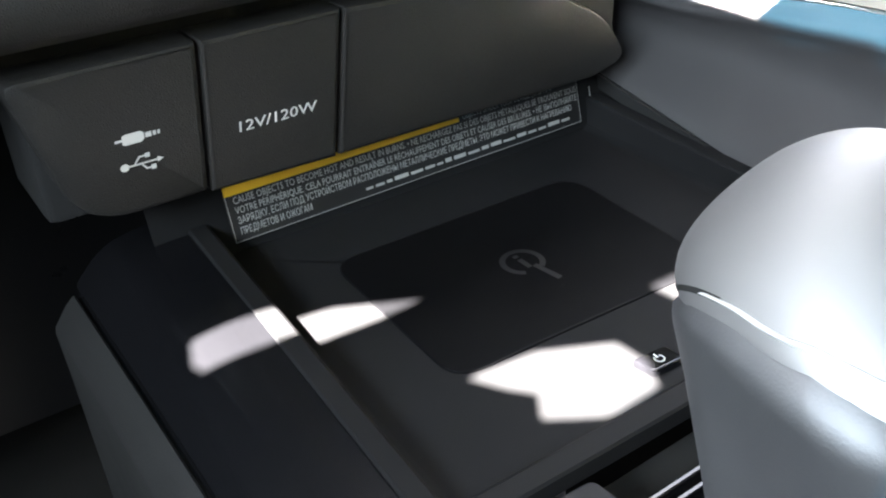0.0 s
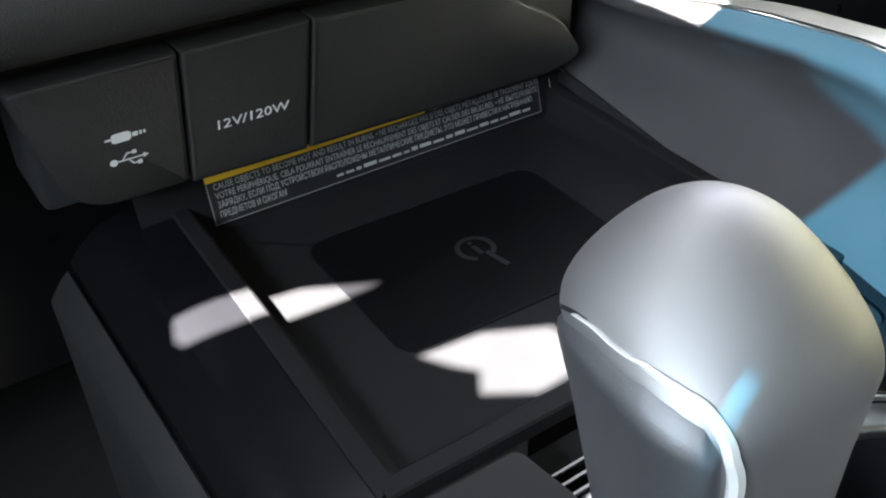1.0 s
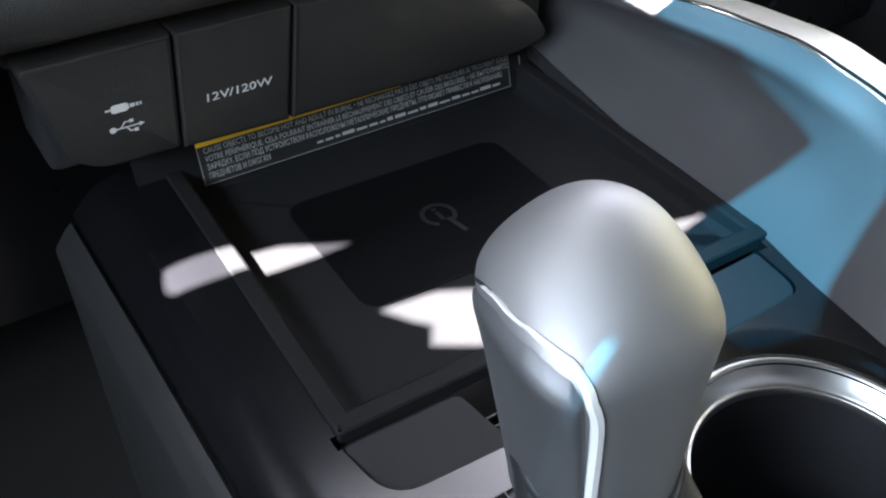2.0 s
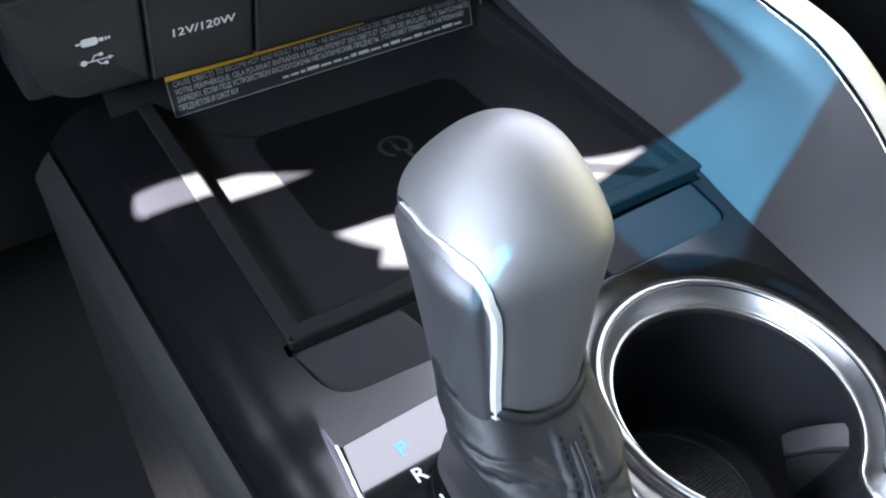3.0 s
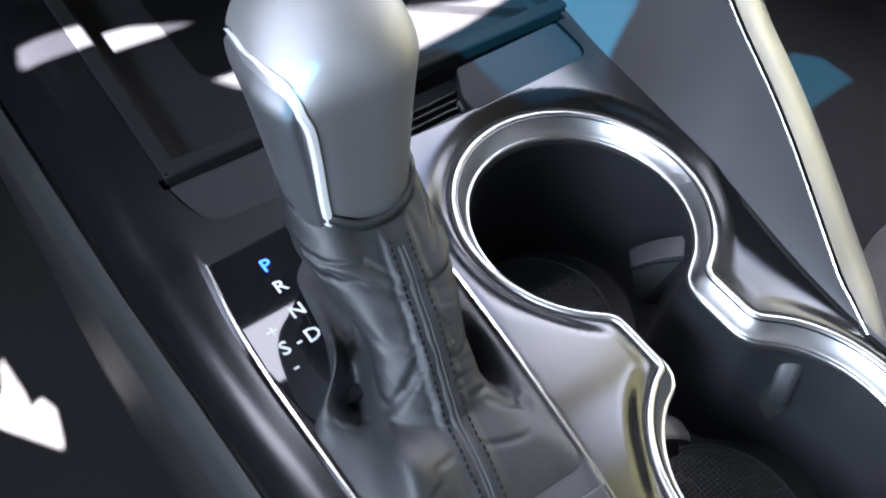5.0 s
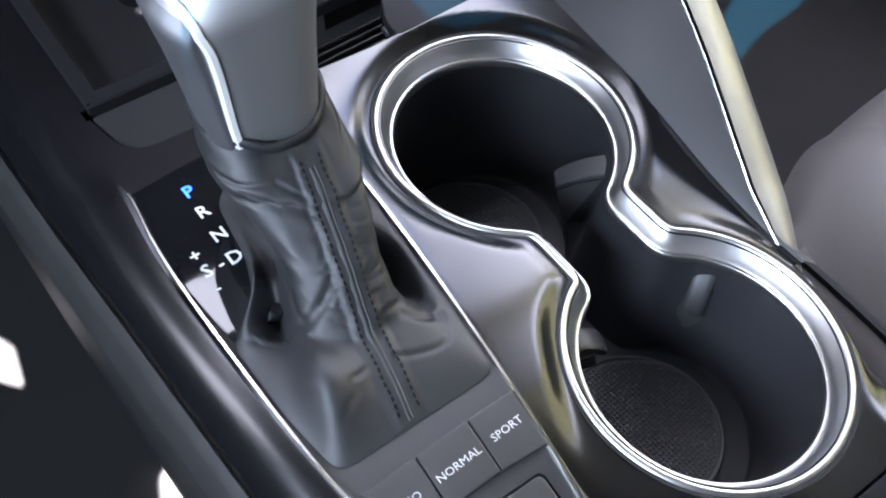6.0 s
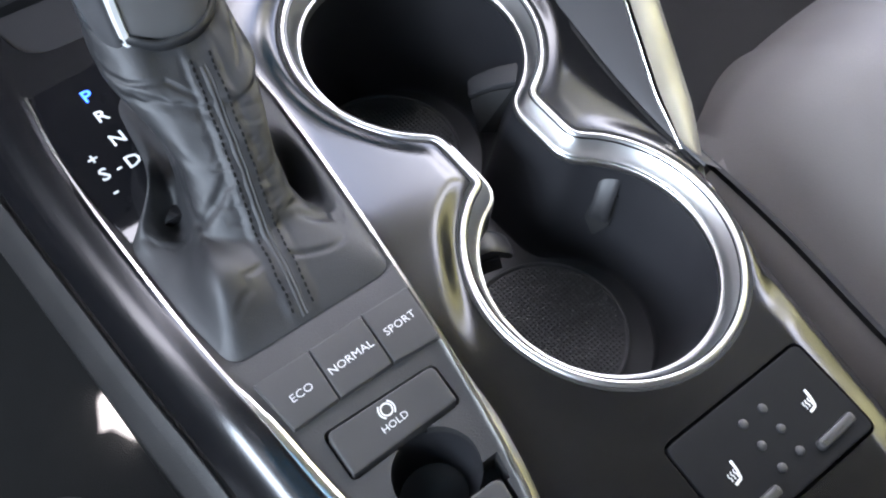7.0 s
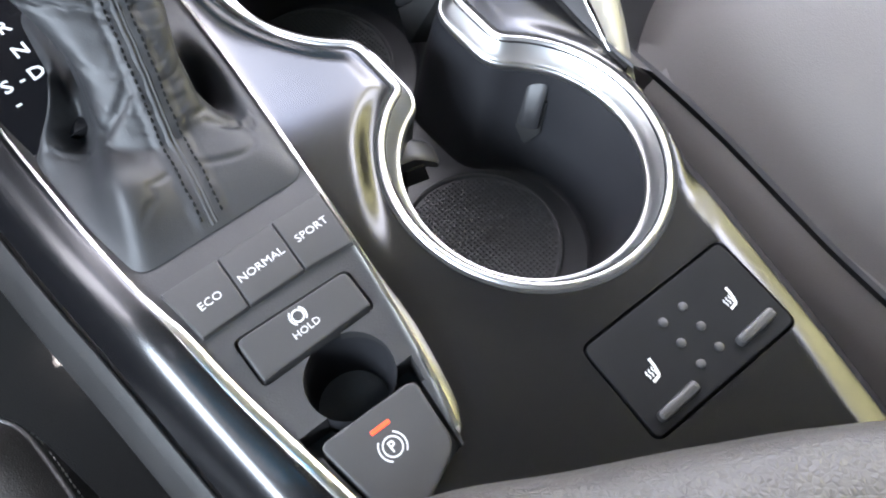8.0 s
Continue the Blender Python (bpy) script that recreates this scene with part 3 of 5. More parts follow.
# finger recess and parking brake switch
def bowl():
    rings = []
    for k, (rr, z) in enumerate(((1.0, 0.0), (0.98, -0.006), (0.94, -0.016), (0.80, -0.026), (0.4, -0.0300))):
        rings.append([(0.0005 + 0.0166 * rr * math.cos(a), -0.0470 + 0.0151 * rr * math.sin(a), shift_z(0, -0.047) - 0.003 + z) for a in [2 * math.pi * q / 40 for q in range(40)]])
    return loft(rings, False, True)


part("finger_recess", bowl(), M_WELL, console, "scooped black finger recess")


def brake_z(x, y):
    return 0.3862 + (y + 0.060) * 0.20


park = part("parking_brake_switch", pad(rounded([(-0.0230, -0.0590), (0.0165, -0.0615), (0.0130, -0.0872), (-0.0040, -0.0945), (-0.0185, -0.0965)], [0.004, 0.004, 0.005, 0.003, 0.004]), brake_z, -0.012, 0, 0.0008), M_BUTTON, console, "dark grey parking brake lever switch with a lit red bar")
part("symbol", brake_mark(-0.0039, -0.0745, 0.0034, brake_z, 0.0), M_PRINT, park, "white parking brake symbol")
part("lettering", words("P", 0.0052, lambda u, v, w: Vector((-0.0039 + u, -0.0745 + v, brake_z(0, -0.0745 + v) + w)), bold=0.00006), M_PRINT, park, "white letter")
part("indicator_light", pad(rounded([(-0.0070, -0.0662), (0.0006, -0.0666), (0.0006, -0.0680), (-0.0070, -0.0676)], 0.0004, 2), brake_z, -0.0003, 0.0003, 0.0001), M_RED, park, "lit red bar")


# seat heater panel
def heat_z(x, y):
    return base_y(y)


heater = part("seat_heater_panel", pad(HEAT, heat_z, -0.010, 0.0003, 0.0008), M_TRAY, console, "dark seat heater panel with two rocker switches")


def rocker(x, y):
    q = rounded([(x - 0.0102, y + 0.0022), (x - 0.0102, y - 0.0022), (x + 0.0102, y - 0.0026), (x + 0.0102, y + 0.0020)], 0.0021, 4)
    return pad(q, heat_z, 0.0, 0.0032, 0.0014)


def heat_mark(x, y):
    """A small seat with three rising wavy lines."""
    bm = bmesh.new()

    def stroke(pts, w):
        for a, b in zip(pts, pts[1:]):
            a, b = Vector(a), Vector(b)
            n2 = Vector((-(b - a).y, (b - a).x)).normalized() * w
            bm.faces.new([bm.verts.new((x + p.x, y + p.y, heat_z(x, y + p.y) + 0.0007)) for p in (a - n2, b - n2, b + n2, a + n2)])
    stroke([(0.0022, 0.0046), (0.0016, 0.0010), (0.0004, -0.0022), (-0.0030, -0.0026)], 0.00055)
    for k in range(3):
        u = -0.0030 + 0.0015 * k
        stroke([(u, -0.0012), (u + 0.0005, -0.0002), (u - 0.0001, 0.0008), (u + 0.0005, 0.0019)], 0.00026)
    return bm


for sx in (0.0851, 0.1294):
    part("rocker_switch", rocker(sx, -0.1268), M_BUTTON, heater, "small raised rocker switch")
    part("symbol", heat_mark(sx + 0.0019, -0.1135), M_PRINT, heater, "white heated seat symbol")
for dx, dy in ((0.1041, -0.1028), (0.1148, -0.1034), (0.1141, -0.1131), (0.1032, -0.1127), (0.1130, -0.1230), (0.1026, -0.1229)):
    bm = loft([[(dx + r * math.cos(a), dy + r * math.sin(a), heat_z(dx, dy) + h) for a in [2 * math.pi * k / 14 for k in range(14)]] for r, h in ((0.0019, 0.0003), (0.0018, 0.0009), (0.0012, 0.0012))], False, True)
    part("braille_dot", bm, M_GRAIN, heater)

# sliding covers and the open slot between tray and console
part("slot_cover", pad(LID_L, lambda x, y: 0.4030 + (y - 0.2) * 0.17, -0.012, 0, 0.0008), M_LID, console, "matt black slot cover")
part("slot_cover", pad(LID_R, lambda x, y: 0.4018 + (y - 0.2) * 0.17, -0.012, 0, 0.0008), M_LID, console, "matt black slot cover")
slot_bm = box((-0.032, 0.188, 0.380), (0.205, 0.230, 0.3875))
part("slot_floor", slot_bm, M_GAP, console)
for yy in (0.1985, 0.2035, 0.2085, 0.2135):
    part("slot_rib", box((0.026, yy - 0.0010, 0.3875), (0.128, yy + 0.0010, 0.3950), 0.0005, 1), M_SATIN, console)
part("slot_clip", box((0.034, 0.1960, 0.3925), (0.044, 0.2010, 0.3960), 0.0008, 2), M_CHROME, console, "small bright metal clip")
part("slot_clip", box((0.118, 0.1990, 0.3925), (0.128, 0.2060, 0.3965), 0.0008, 2), M_CHROME, console, "small bright metal clip")


# storage tray with the charging pad
def tray_z(x, y):
    return 0.4012 + (y - 0.24) * 0.010


def rim_z(x, y):
    return base_y(y) + 0.0012


rim_rings = []
for d, h in ((0.0, -0.006), (0.0, 0.0002), (0.0008, 0.0010), (0.0075, 0.0008), (0.0088, -0.0002)):
    rim_rings.append([(p.x, p.y, rim_z(p.x, p.y) + h) for p in inset(TRAY, d)])
for d, h in ((0.0100, 0.0022), (0.0125, 0.0003), (0.0150, 0.0)):
    rim_rings.append([(p.x, p.y, tray_z(p.x, p.y) + h) for p in inset(TRAY, d)])
tray = part("storage_tray", loft(rim_rings, False, True), M_TRAY, console, "shallow matt black phone tray")
PAD = rounded([(0.0215, 0.2860), (0.1480, 0.2800), (0.1520, 0.372), (0.0240, 0.376)], 0.012, 6)
pad_ob = part("charging_pad", pad(PAD, tray_z, -0.001, 0.0008, 0.0006), M_PAD, tray, "flat black rubber wireless charging pad")


def charge_mark(x, y):
    bm = bmesh.new()
    z = lambda yy: tray_z(0, yy) + 0.0010
    n = 26
    for k in range(n):
        a, b = radians(-60 + 300 * k / n), radians(-60 + 300 * (k + 1) / n)
        bm.faces.new([bm.verts.new((x + r * 1.0 * math.cos(t), y + r * math.sin(t), z(y))) for r, t in ((0.0070, a), (0.0095, a), (0.0095, b), (0.0070, b))])
    for q in ([(0.0012, -0.0050), (0.0030, -0.0185), (0.0058, -0.0180), (0.0036, -0.0045)], [(-0.0012, -0.005), (0.0012, -0.005), (0.0012, 0.002), (-0.0012, 0.002)], [(-0.0012, 0.0035), (0.0012, 0.0035), (0.0012, 0.0055), (-0.0012, 0.0055)]):
        bm.faces.new([bm.verts.new((x + p[0], y + p[1], z(y))) for p in q])
    return bm


part("charge_mark", charge_mark(0.0865, 0.3285), M_MARK, pad_ob, "faint grey round charging mark")
pw = part("power_button", pad(rounded([(0.0745, 0.2560), (0.0760, 0.2465), (0.0905, 0.2455), (0.0900, 0.2548)], 0.0022), tray_z, -0.001, 0.0026, 0.0009), M_GLOSS, tray, "small glossy black power button")


def power_mark(x, y):
    bm = bmesh.new()
    z = tray_z(x, y) + 0.0028
    n = 20
    for k in range(n):
        a, b = radians(125 + 290 * k / n), radians(125 + 290 * (k + 1) / n)
        bm.faces.new([bm.verts.new((x + r * math.cos(t), y + r * math.sin(t), z)) for r, t in ((0.0015, a), (0.0020, a), (0.0020, b), (0.0015, b))])
    bm.faces.new([bm.verts.new((x + p[0], y + p[1], z)) for p in ((-0.0003, 0.0006), (0.0003, 0.0006), (0.0003, 0.0028), (-0.0003, 0.0028))])
    return bm


part("symbol", power_mark(0.0826, 0.2506), M_PRINT, pw, "white power symbol")
# back wall of the tray, under the fascia
part("tray_back", loft([[(-0.035, 0.4085, 0.396), (0.225, 0.4085, 0.396)], [(-0.035, 0.4095, 0.408), (0.225, 0.4095, 0.408)], [(-0.035, 0.4180, 0.440), (0.225, 0.4180, 0.440)], [(-0.035, 0.430, 0.470), (0.225, 0.430, 0.470)]], closed=False), M_TRAY, tray)


# sides of the console
def side_panel(x0, out, y0, y1, prof):
    rings = []
    for y in np.linspace(y0, y1, 40):
        xe = flank_x(y) if out < 0 else x0
        zt = top_z(x0, y) - 0.002
        rings.append([(xe + dx * out, y, zt + dz) for dx, dz in prof])
    return loft(rings, closed=False)


# a groove, an upper and a lower bevel, then the drop into the footwell
part("side_panel", side_panel(-0.0635, -1, -0.21, 0.43, [(-0.0006, 0.0005), (-0.0002, -0.0045), (0.0010, -0.0050), (0.0016, -0.0030), (0.0023, -0.0026), (0.0060, -0.0058), (0.0067, -0.0067), (0.0122, -0.0140), (0.0129, -0.0165), (0.0122, -0.040), (0.0100, -0.20), (0.0080, -0.385)]), M_SIDE, console, "grey bevelled side panel")
part("side_panel", side_panel(0.2040, 1, -0.21, 0.43, [(0, 0), (0.0020, -0.005), (0.0025, -0.0085), (0.0045, -0.0090), (0.0060, -0.018), (0.0090, -0.060), (0.0125, -0.20), (0.0140, -0.385)]), M_GRAIN, console, "dark grained side panel")

# ---------------------------------------------------------------- gear lever
lever = thing("gear_lever", "silver-grey automatic gear knob on a black stitched leather boot", "gear lever")


def knob_at(a, f):
    """A point on the knob's skin at an angle (radians) and a height from 0 (neck) to 1 (crown), and its outward way."""
    hx = float(np.interp(f, [0, 0.25, 0.5, 0.7, 0.85], [0.0199, 0.0226, 0.0254, 0.0283, 0.0313]))
    hy = float(np.interp(f, [0, 0.25, 0.5, 0.7, 0.85], [0.0216, 0.0248, 0.0279, 0.0310, 0.0340]))
    d, v = 1.0, f
    if f > 0.72:
        d = 1 - 0.995 * ((f - 0.72) / 0.28) ** 1.4
        w = max(0.0, math.cos(a - 0.196 - radians(236))) ** 1.3
        p, q = 0.775 + 0.14 * w, 1.5 + 0.28 * w
        v = 0.72 + 0.28 * max(0.0, 1 - ((d * d + 0.06) ** p - 0.06 ** p) / (1.06 ** p - 0.06 ** p)) ** (1 / q)
    c, s = math.cos(a), math.sin(a)
    e = 3.3 - 1.25 * smoothstep(0.70, 0.87, f)
    x = hx * d * math.copysign(abs(c) ** (2 / e), c)
    y = hy * d * math.copysign(abs(s) ** (2 / e), s)
    r = -0.196
    gx, gy = x * math.cos(r) - y * math.sin(r), x * math.sin(r) + y * math.cos(r)
    p = Vector((0.0164 + 0.0032 * v + gx, 0.1429 + 0.0156 * v + gy, 0.4431 + 0.0915 * v + v * v * (0.2527 * gx + 0.1398 * gy)))
    return p, Vector((math.cos(a + r), math.sin(a + r), 0.0))


def knob_mesh():
    fs = list(np.linspace(-0.08, 0.72, 22)) + [0.72 + 0.28 * k / 22 for k in range(1, 23)]
    return loft([[knob_at(2 * math.pi * k / 96, f)[0] for k in range(96)] for f in fs], True, True)


kn = part("knob", knob_mesh(), M_KNOB, lever, "silver-grey rounded knob", 80)

# the chrome line: up the rear left corner, then forward along the flank
trim_line = [(242, -0.06), (242, 0.23), (245.5, 0.48), (246.5, 0.64), (243, 0.730), (229, 0.772), (213, 0.784), (198, 0.789), (180, 0.776), (164, 0.751), (142, 0.70), (124, 0.655)]


def knob_trim(a_from, a_to, half, lift):
    pts = soften(resample([Vector((a * 0.01, f, 0)) for a, f in trim_line], 110, False), 5, False)[a_from:a_to]
    rings, m = [], len(pts)
    for i, p in enumerate(pts):
        a, f = radians(p.x * 100), p.y
        c, w = knob_at(a, f)
        q, o = pts[min(i + 1, m - 1)], pts[max(i - 1, 0)]
        t = (knob_at(radians(q.x * 100), q.y)[0] - knob_at(radians(o.x * 100), o.y)[0]).normalized()
        up = (knob_at(a, f + 0.02)[0] - knob_at(a, f - 0.02)[0]).normalized()
        rd = (knob_at(a + 0.05, f)[0] - knob_at(a - 0.05, f)[0]).normalized()
        w = rd.cross(up).normalized()
        w = w if w.dot(Vector((math.cos(a), math.sin(a), 0))) > 0 else -w
        s = t.cross(w).normalized()
        k = half * (1 - 0.88 * smoothstep(m * 0.42, m - 1, i))
        rings.append([c - s * k - w * 0.002, c - s * k + w * lift * 0.6, c + w * lift, c + s * k + w * lift * 0.6, c + s * k - w * 0.002])
    return loft(rings, True, True)


part("knob_trim", knob_trim(0, 86, 0.0017, 0.0018), M_SILVER, kn, "thin chrome line curving over the flank", 40)
part("knob_groove", knob_trim(82, 110, 0.00055, 0.0002), M_GAP, kn)


def knob_flank():
    """The raised grey inlay on the driver's flank under the chrome line."""
    cols = []
    az = [q[0] for q in reversed(trim_line)]
    fz = [q[1] for q in reversed(trim_line)]
    for a in np.linspace(238.5, 116, 90):
        top = float(np.interp(a, az, fz)) - 0.024
        if a < 124:
            top = 0.638 - (124 - a) * 0.003
        col = []
        for k in range(30):
            f = -0.02 + (top + 0.02) * (k / 29) ** 0.7
            c, w = knob_at(radians(a), f)
            edge = min(1.0, (29 - k) / 4.0, (238.5 - a) / 9, (a - 116) / 12)
            col.append(c + w * (0.0001 + 0.0021 * math.sqrt(max(0.0, 1 - (1 - edge) ** 2))))
        cols.append(col)
    return loft(cols, closed=False)


part("knob_inlay", knob_flank(), M_KSIDE, kn, "grey flank inlay under a chrome line", 60)

# leather boot: from a skewed base to the neck, with folds
NB, NV = 280, 150
boot_base = soften(resample(rounded(BOOT_BASE, 0.006), NB), 2)
NECK = Vector((0.0170, 0.1430))
MIDDLE = Vector((0.0050, 0.0900))
boot_ang = [math.atan2(p.y - MIDDLE.y, p.x - MIDDLE.x) for p in boot_base]


def turn_to(a, b):
    return math.atan2(math.sin(a - b), math.cos(a - b))


def seam_ang(t):
    """The way in which the rear seam lies from the boot's axis, from base to top."""
    return float(np.interp(t, [0, 0.26, 0.6, 1.0], [radians(-96), radians(-92), radians(-88), radians(-84)]))


# the sleeve's reach from its axis, in millimetres: rows from foot to collar, columns by the angle
SLEEVE_DEG = [0, 60, 120, 180, 210, 235, 270, 295, 330, 360]
SLEEVE = [[19, 20, 15, 14.5, 18.5, 31, 36, 35, 19, 19], [19, 21, 16, 12.5, 16.5, 26, 32.5, 33, 20, 19], [24, 24, 21, 18.5, 21.0, 26, 30, 34.5, 25, 24],
          [27, 26, 26, 26.5, 26.5, 26.5, 28, 34, 30, 27], [24.6, 24.8, 25.2, 25.4, 25.4, 25.2, 25.2, 25.6, 25.0, 24.6]]
SLEEVE_T = [0, 0.27, 0.51, 0.76, 1.0]
FOOT = 0.26


def sleeve(deg, h):
    """Reach of the leaning sleeve at an angle and a height from 0 to 1."""
    def row(r, d):
        return float(np.interp(d % 360, SLEEVE_DEG, r))
    at = [sum(row(r, deg + k * 4) * w for k, w in ((-2, 1), (-1, 2), (0, 3), (1, 2), (2, 1))) / 9 for r in SLEEVE]
    return float(np.interp(h, SLEEVE_T, at)) * 0.001


def swell(a, deg, width):
    return math.exp(-(turn_to(a, radians(deg)) / width) ** 2)


def boot_raw(i, t):
    """i: round the boot; t: 0 at the base, FOOT where the skirt meets the sleeve, 1 at the neck."""
    p, a = boot_base[i % NB], boot_ang[i % NB]
    c, s = math.cos(a), math.sin(a)
    h = max(0.0, (t - FOOT) / (1 - FOOT))
    z = 0.4085 + 0.0415 * h
    u = max(0.0, (z - 0.405) / 0.045) ** 1.2
    axis = MIDDLE.lerp(NECK, u)
    v = Vector((*(axis + Vector((c, s)) * sleeve(math.degrees(a), h)), z))
    z0 = shift_z(p.x, p.y) - 0.001
    fold = 0.0009 * noise.noise(Vector((c * 1.1 + 3, s * 1.1, 1.7 + t * 2.0))) + 0.0005 * noise.noise(Vector((c * 2.6, s * 2.6, 5.1 + t * 6.0)))
    if t < FOOT:
        q = t / FOOT
        v = Vector((p.x, p.y, z0)).lerp(v, q)
        arch = math.sin(math.pi * q)
        # a lip along the indicator, a taut ridge to the rear left corner, hollows right and left at the sleeve's foot
        v.z += 0.0140 * swell(a, 148, 0.50) * math.exp(-((q - 0.22) / 0.20) ** 2) * smoothstep(0, 0.12, q)
        v.z += 0.0100 * swell(a, 238, 0.24) * arch ** 1.3 * (0.4 + q)
        v.z -= 0.0240 * swell(a, -17, 0.52) * math.exp(-((q - 0.66) / 0.30) ** 2) * smoothstep(0, 0.35, q) * smoothstep(1.0, 0.85, q)
        v.z -= 0.0120 * swell(a, 184, 0.42) * math.exp(-((q - 0.74) / 0.20) ** 2) * smoothstep(1.0, 0.88, q)
        v.z += 0.0016 * arch * swell(a, -90, 0.8) + 0.6 * fold * arch
        v.z += 0.00015 * arch * math.sin(q * 21 + 5 * a + 3 * noise.noise(Vector((a * 3, q * 3, 2)))) * swell(a, -82, 0.42)
        return v
    # puckers beside the seam, more of them near its bend, and slanting creases
    ds = turn_to(a, seam_ang(t))
    near = math.exp(-(ds / 0.38) ** 2) * (1 - 0.75 * math.exp(-(ds / 0.12) ** 2))
    ripple = math.sin(t * 50 + (3 if ds > 0 else 0) + 9 * ds + 4 * noise.noise(Vector((a * 2.5, t * 5, 0))))
    fold += near * 0.00025 * (abs(ripple) ** 0.7 * math.copysign(1, ripple)) * smoothstep(1.0, 0.80, t)
    line = 0.80 + 0.045 * math.cos(a - 2.6) + 0.008 * math.sin(a * 5) + 0.010 * noise.noise(Vector((a * 6, 0, 0)))
    cr = 0.0018 * math.exp(-((t - line) / 0.010) ** 2) - 0.0008 * math.exp(-((t - line - 0.045) / 0.03) ** 2)
    v.z += (0.007 * c * c + 0.0016 * noise.noise(Vector((c * 2.2, s * 2.2, 9.1)))) * smoothstep(0.80, 1.0, t)
    return v + Vector((c, s, 0.5)) * (fold * smoothstep(1.0, 0.92, t)) - Vector((c, s, 0)) * cr


BOOT = [[boot_raw(i, k / (NV - 1)) for i in range(NB)] for k in range(NV)]
for _ in range(6):
    BOOT = [BOOT[0]] + [[BOOT[k - 1][i] * 0.25 + BOOT[k][i] * 0.5 + BOOT[k + 1][i] * 0.25 for i in range(NB)] for k in range(1, NV - 1)] + [BOOT[-1]]


def crease_boot():
    """Presses creases and the flat seam band into the skin; each crease runs from one (degrees, height) to another."""
    skin = np.array([[list(p) for p in row] for row in BOOT])
    degs = np.array([math.degrees(a) % 360 for a in boot_ang])
    nrm = np.cross(np.roll(skin, -1, 1) - np.roll(skin, 1, 1), np.gradient(skin, axis=0))
    nrm /= np.linalg.norm(nrm, axis=2, keepdims=True) + 1e-12
    mid = skin.mean(axis=1, keepdims=True)
    nrm *= np.sign(((skin - mid) * nrm).sum(2, keepdims=True) + 1e-9)

    def spot(d, t):
        i = int(np.argmin(np.abs((degs - d + 180) % 360 - 180)))
        f = min(0.999, max(0.0, t)) * (NV - 1)
        k = int(f)
        return skin[k, i] * (1 - (f - k)) + skin[k + 1, i] * (f - k)

    strokes = [((178, 0.885), (243, 0.895), 1.3, 1.1), ((243, 0.895), (262, 0.825), 1.0, 1.0), ((205, 0.87), (258, 0.80), 0.5, 1.0), ((298, 0.86), (330, 0.93), 0.8, 1.1),
               ((182, 0.03), (216, 0.195), 0.7, 1.6), ((257, 0.50), (238, 0.37), 1.8, 2.4), ((238, 0.37), (214, 0.24), 1.8, 2.6),
               ((292, 0.245), (312, 0.055), 1.5, 1.8), ((286, 0.30), (300, 0.24), 1.0, 1.4), ((272, 0.175), (296, 0.120), 1.1, 1.1),
               ((258, 0.18), (248, 0.15), 0.9, 1.0), ((248, 0.15), (250, 0.115), 0.9, 1.0), ((250, 0.115), (243, 0.075), 0.8, 1.1), ((225, 0.62), (243, 0.55), 0.4, 1.8)]
    rng_b = random.Random(11)
    for sgn in (-1, 1):
        for k in range(11):
            t = 0.315 + 0.043 * k + rng_b.uniform(-0.008, 0.008)
            d0 = math.degrees(seam_ang(t)) % 360
            reach = rng_b.uniform(15, 27) if sgn > 0 else rng_b.uniform(13, 22)
            strokes.append(((d0 + sgn * 9, t), (d0 + sgn * reach, t + rng_b.uniform(-0.045, 0.015)), rng_b.uniform(0.22, 0.55), rng_b.uniform(0.8, 1.25)))
            if rng_b.random() < 0.6:
                strokes.append(((d0 + sgn * 8, t + 0.02), (d0 + sgn * rng_b.uniform(12, 18), t + 0.02 + rng_b.uniform(-0.02, 0.01)), rng_b.uniform(0.15, 0.30), 0.6))
    disp = np.zeros(skin.shape[:2])
    for (d0, t0), (d1, t1), depth, wide in strokes:
        n = 40
        wob = 0.012 * math.sin(d0 * 1.7 + t0 * 40)
        pts = np.array([spot(d0 + (d1 - d0) * q / n, t0 + (t1 - t0) * q / n + wob * math.sin(math.pi * q / n)) for q in range(n + 1)])
        best, tap = np.full(disp.shape, 1e9), np.zeros(disp.shape)
        for q, p in enumerate(pts):
            d2 = ((skin - p) ** 2).sum(2)
            hit = d2 < best
            best[hit], tap[hit] = d2[hit], math.sin(math.pi * (0.12 + 0.84 * q / n)) ** 0.7
        w2 = (wide * 0.001) ** 2
        disp -= depth * 0.001 * tap * (np.exp(-best / w2) - 0.40 * np.exp(-best / (7 * w2)))
    line = np.array([spot(math.degrees(seam_ang(q / 90)) % 360, 0.01 + 0.97 * q / 90) for q in range(91)])
    near = np.sqrt(np.min([((skin - p) ** 2).sum(2) for p in line], axis=0))
    disp += 0.0006 * (1 - np.clip((near - 0.0048) / 0.0020, 0, 1)) - 0.0002 * np.exp(-((near - 0.0072) / 0.0012) ** 2)
    hold = np.clip(np.minimum(np.arange(NV), np.arange(NV)[::-1] * 0.6) / 6.0, 0, 1)[:, None]
    skin += nrm * (disp * hold)[:, :, None]
    return [[Vector(p) for p in row] for row in skin]


BOOT = crease_boot()


def boot_point(i, t):
    """A place on the boot's skin."""
    f = min(0.9999, max(0.0, t)) * (NV - 1)
    k = int(f)
    return BOOT[k][i % NB].lerp(BOOT[min(k + 1, NV - 1)][i % NB], f - k)


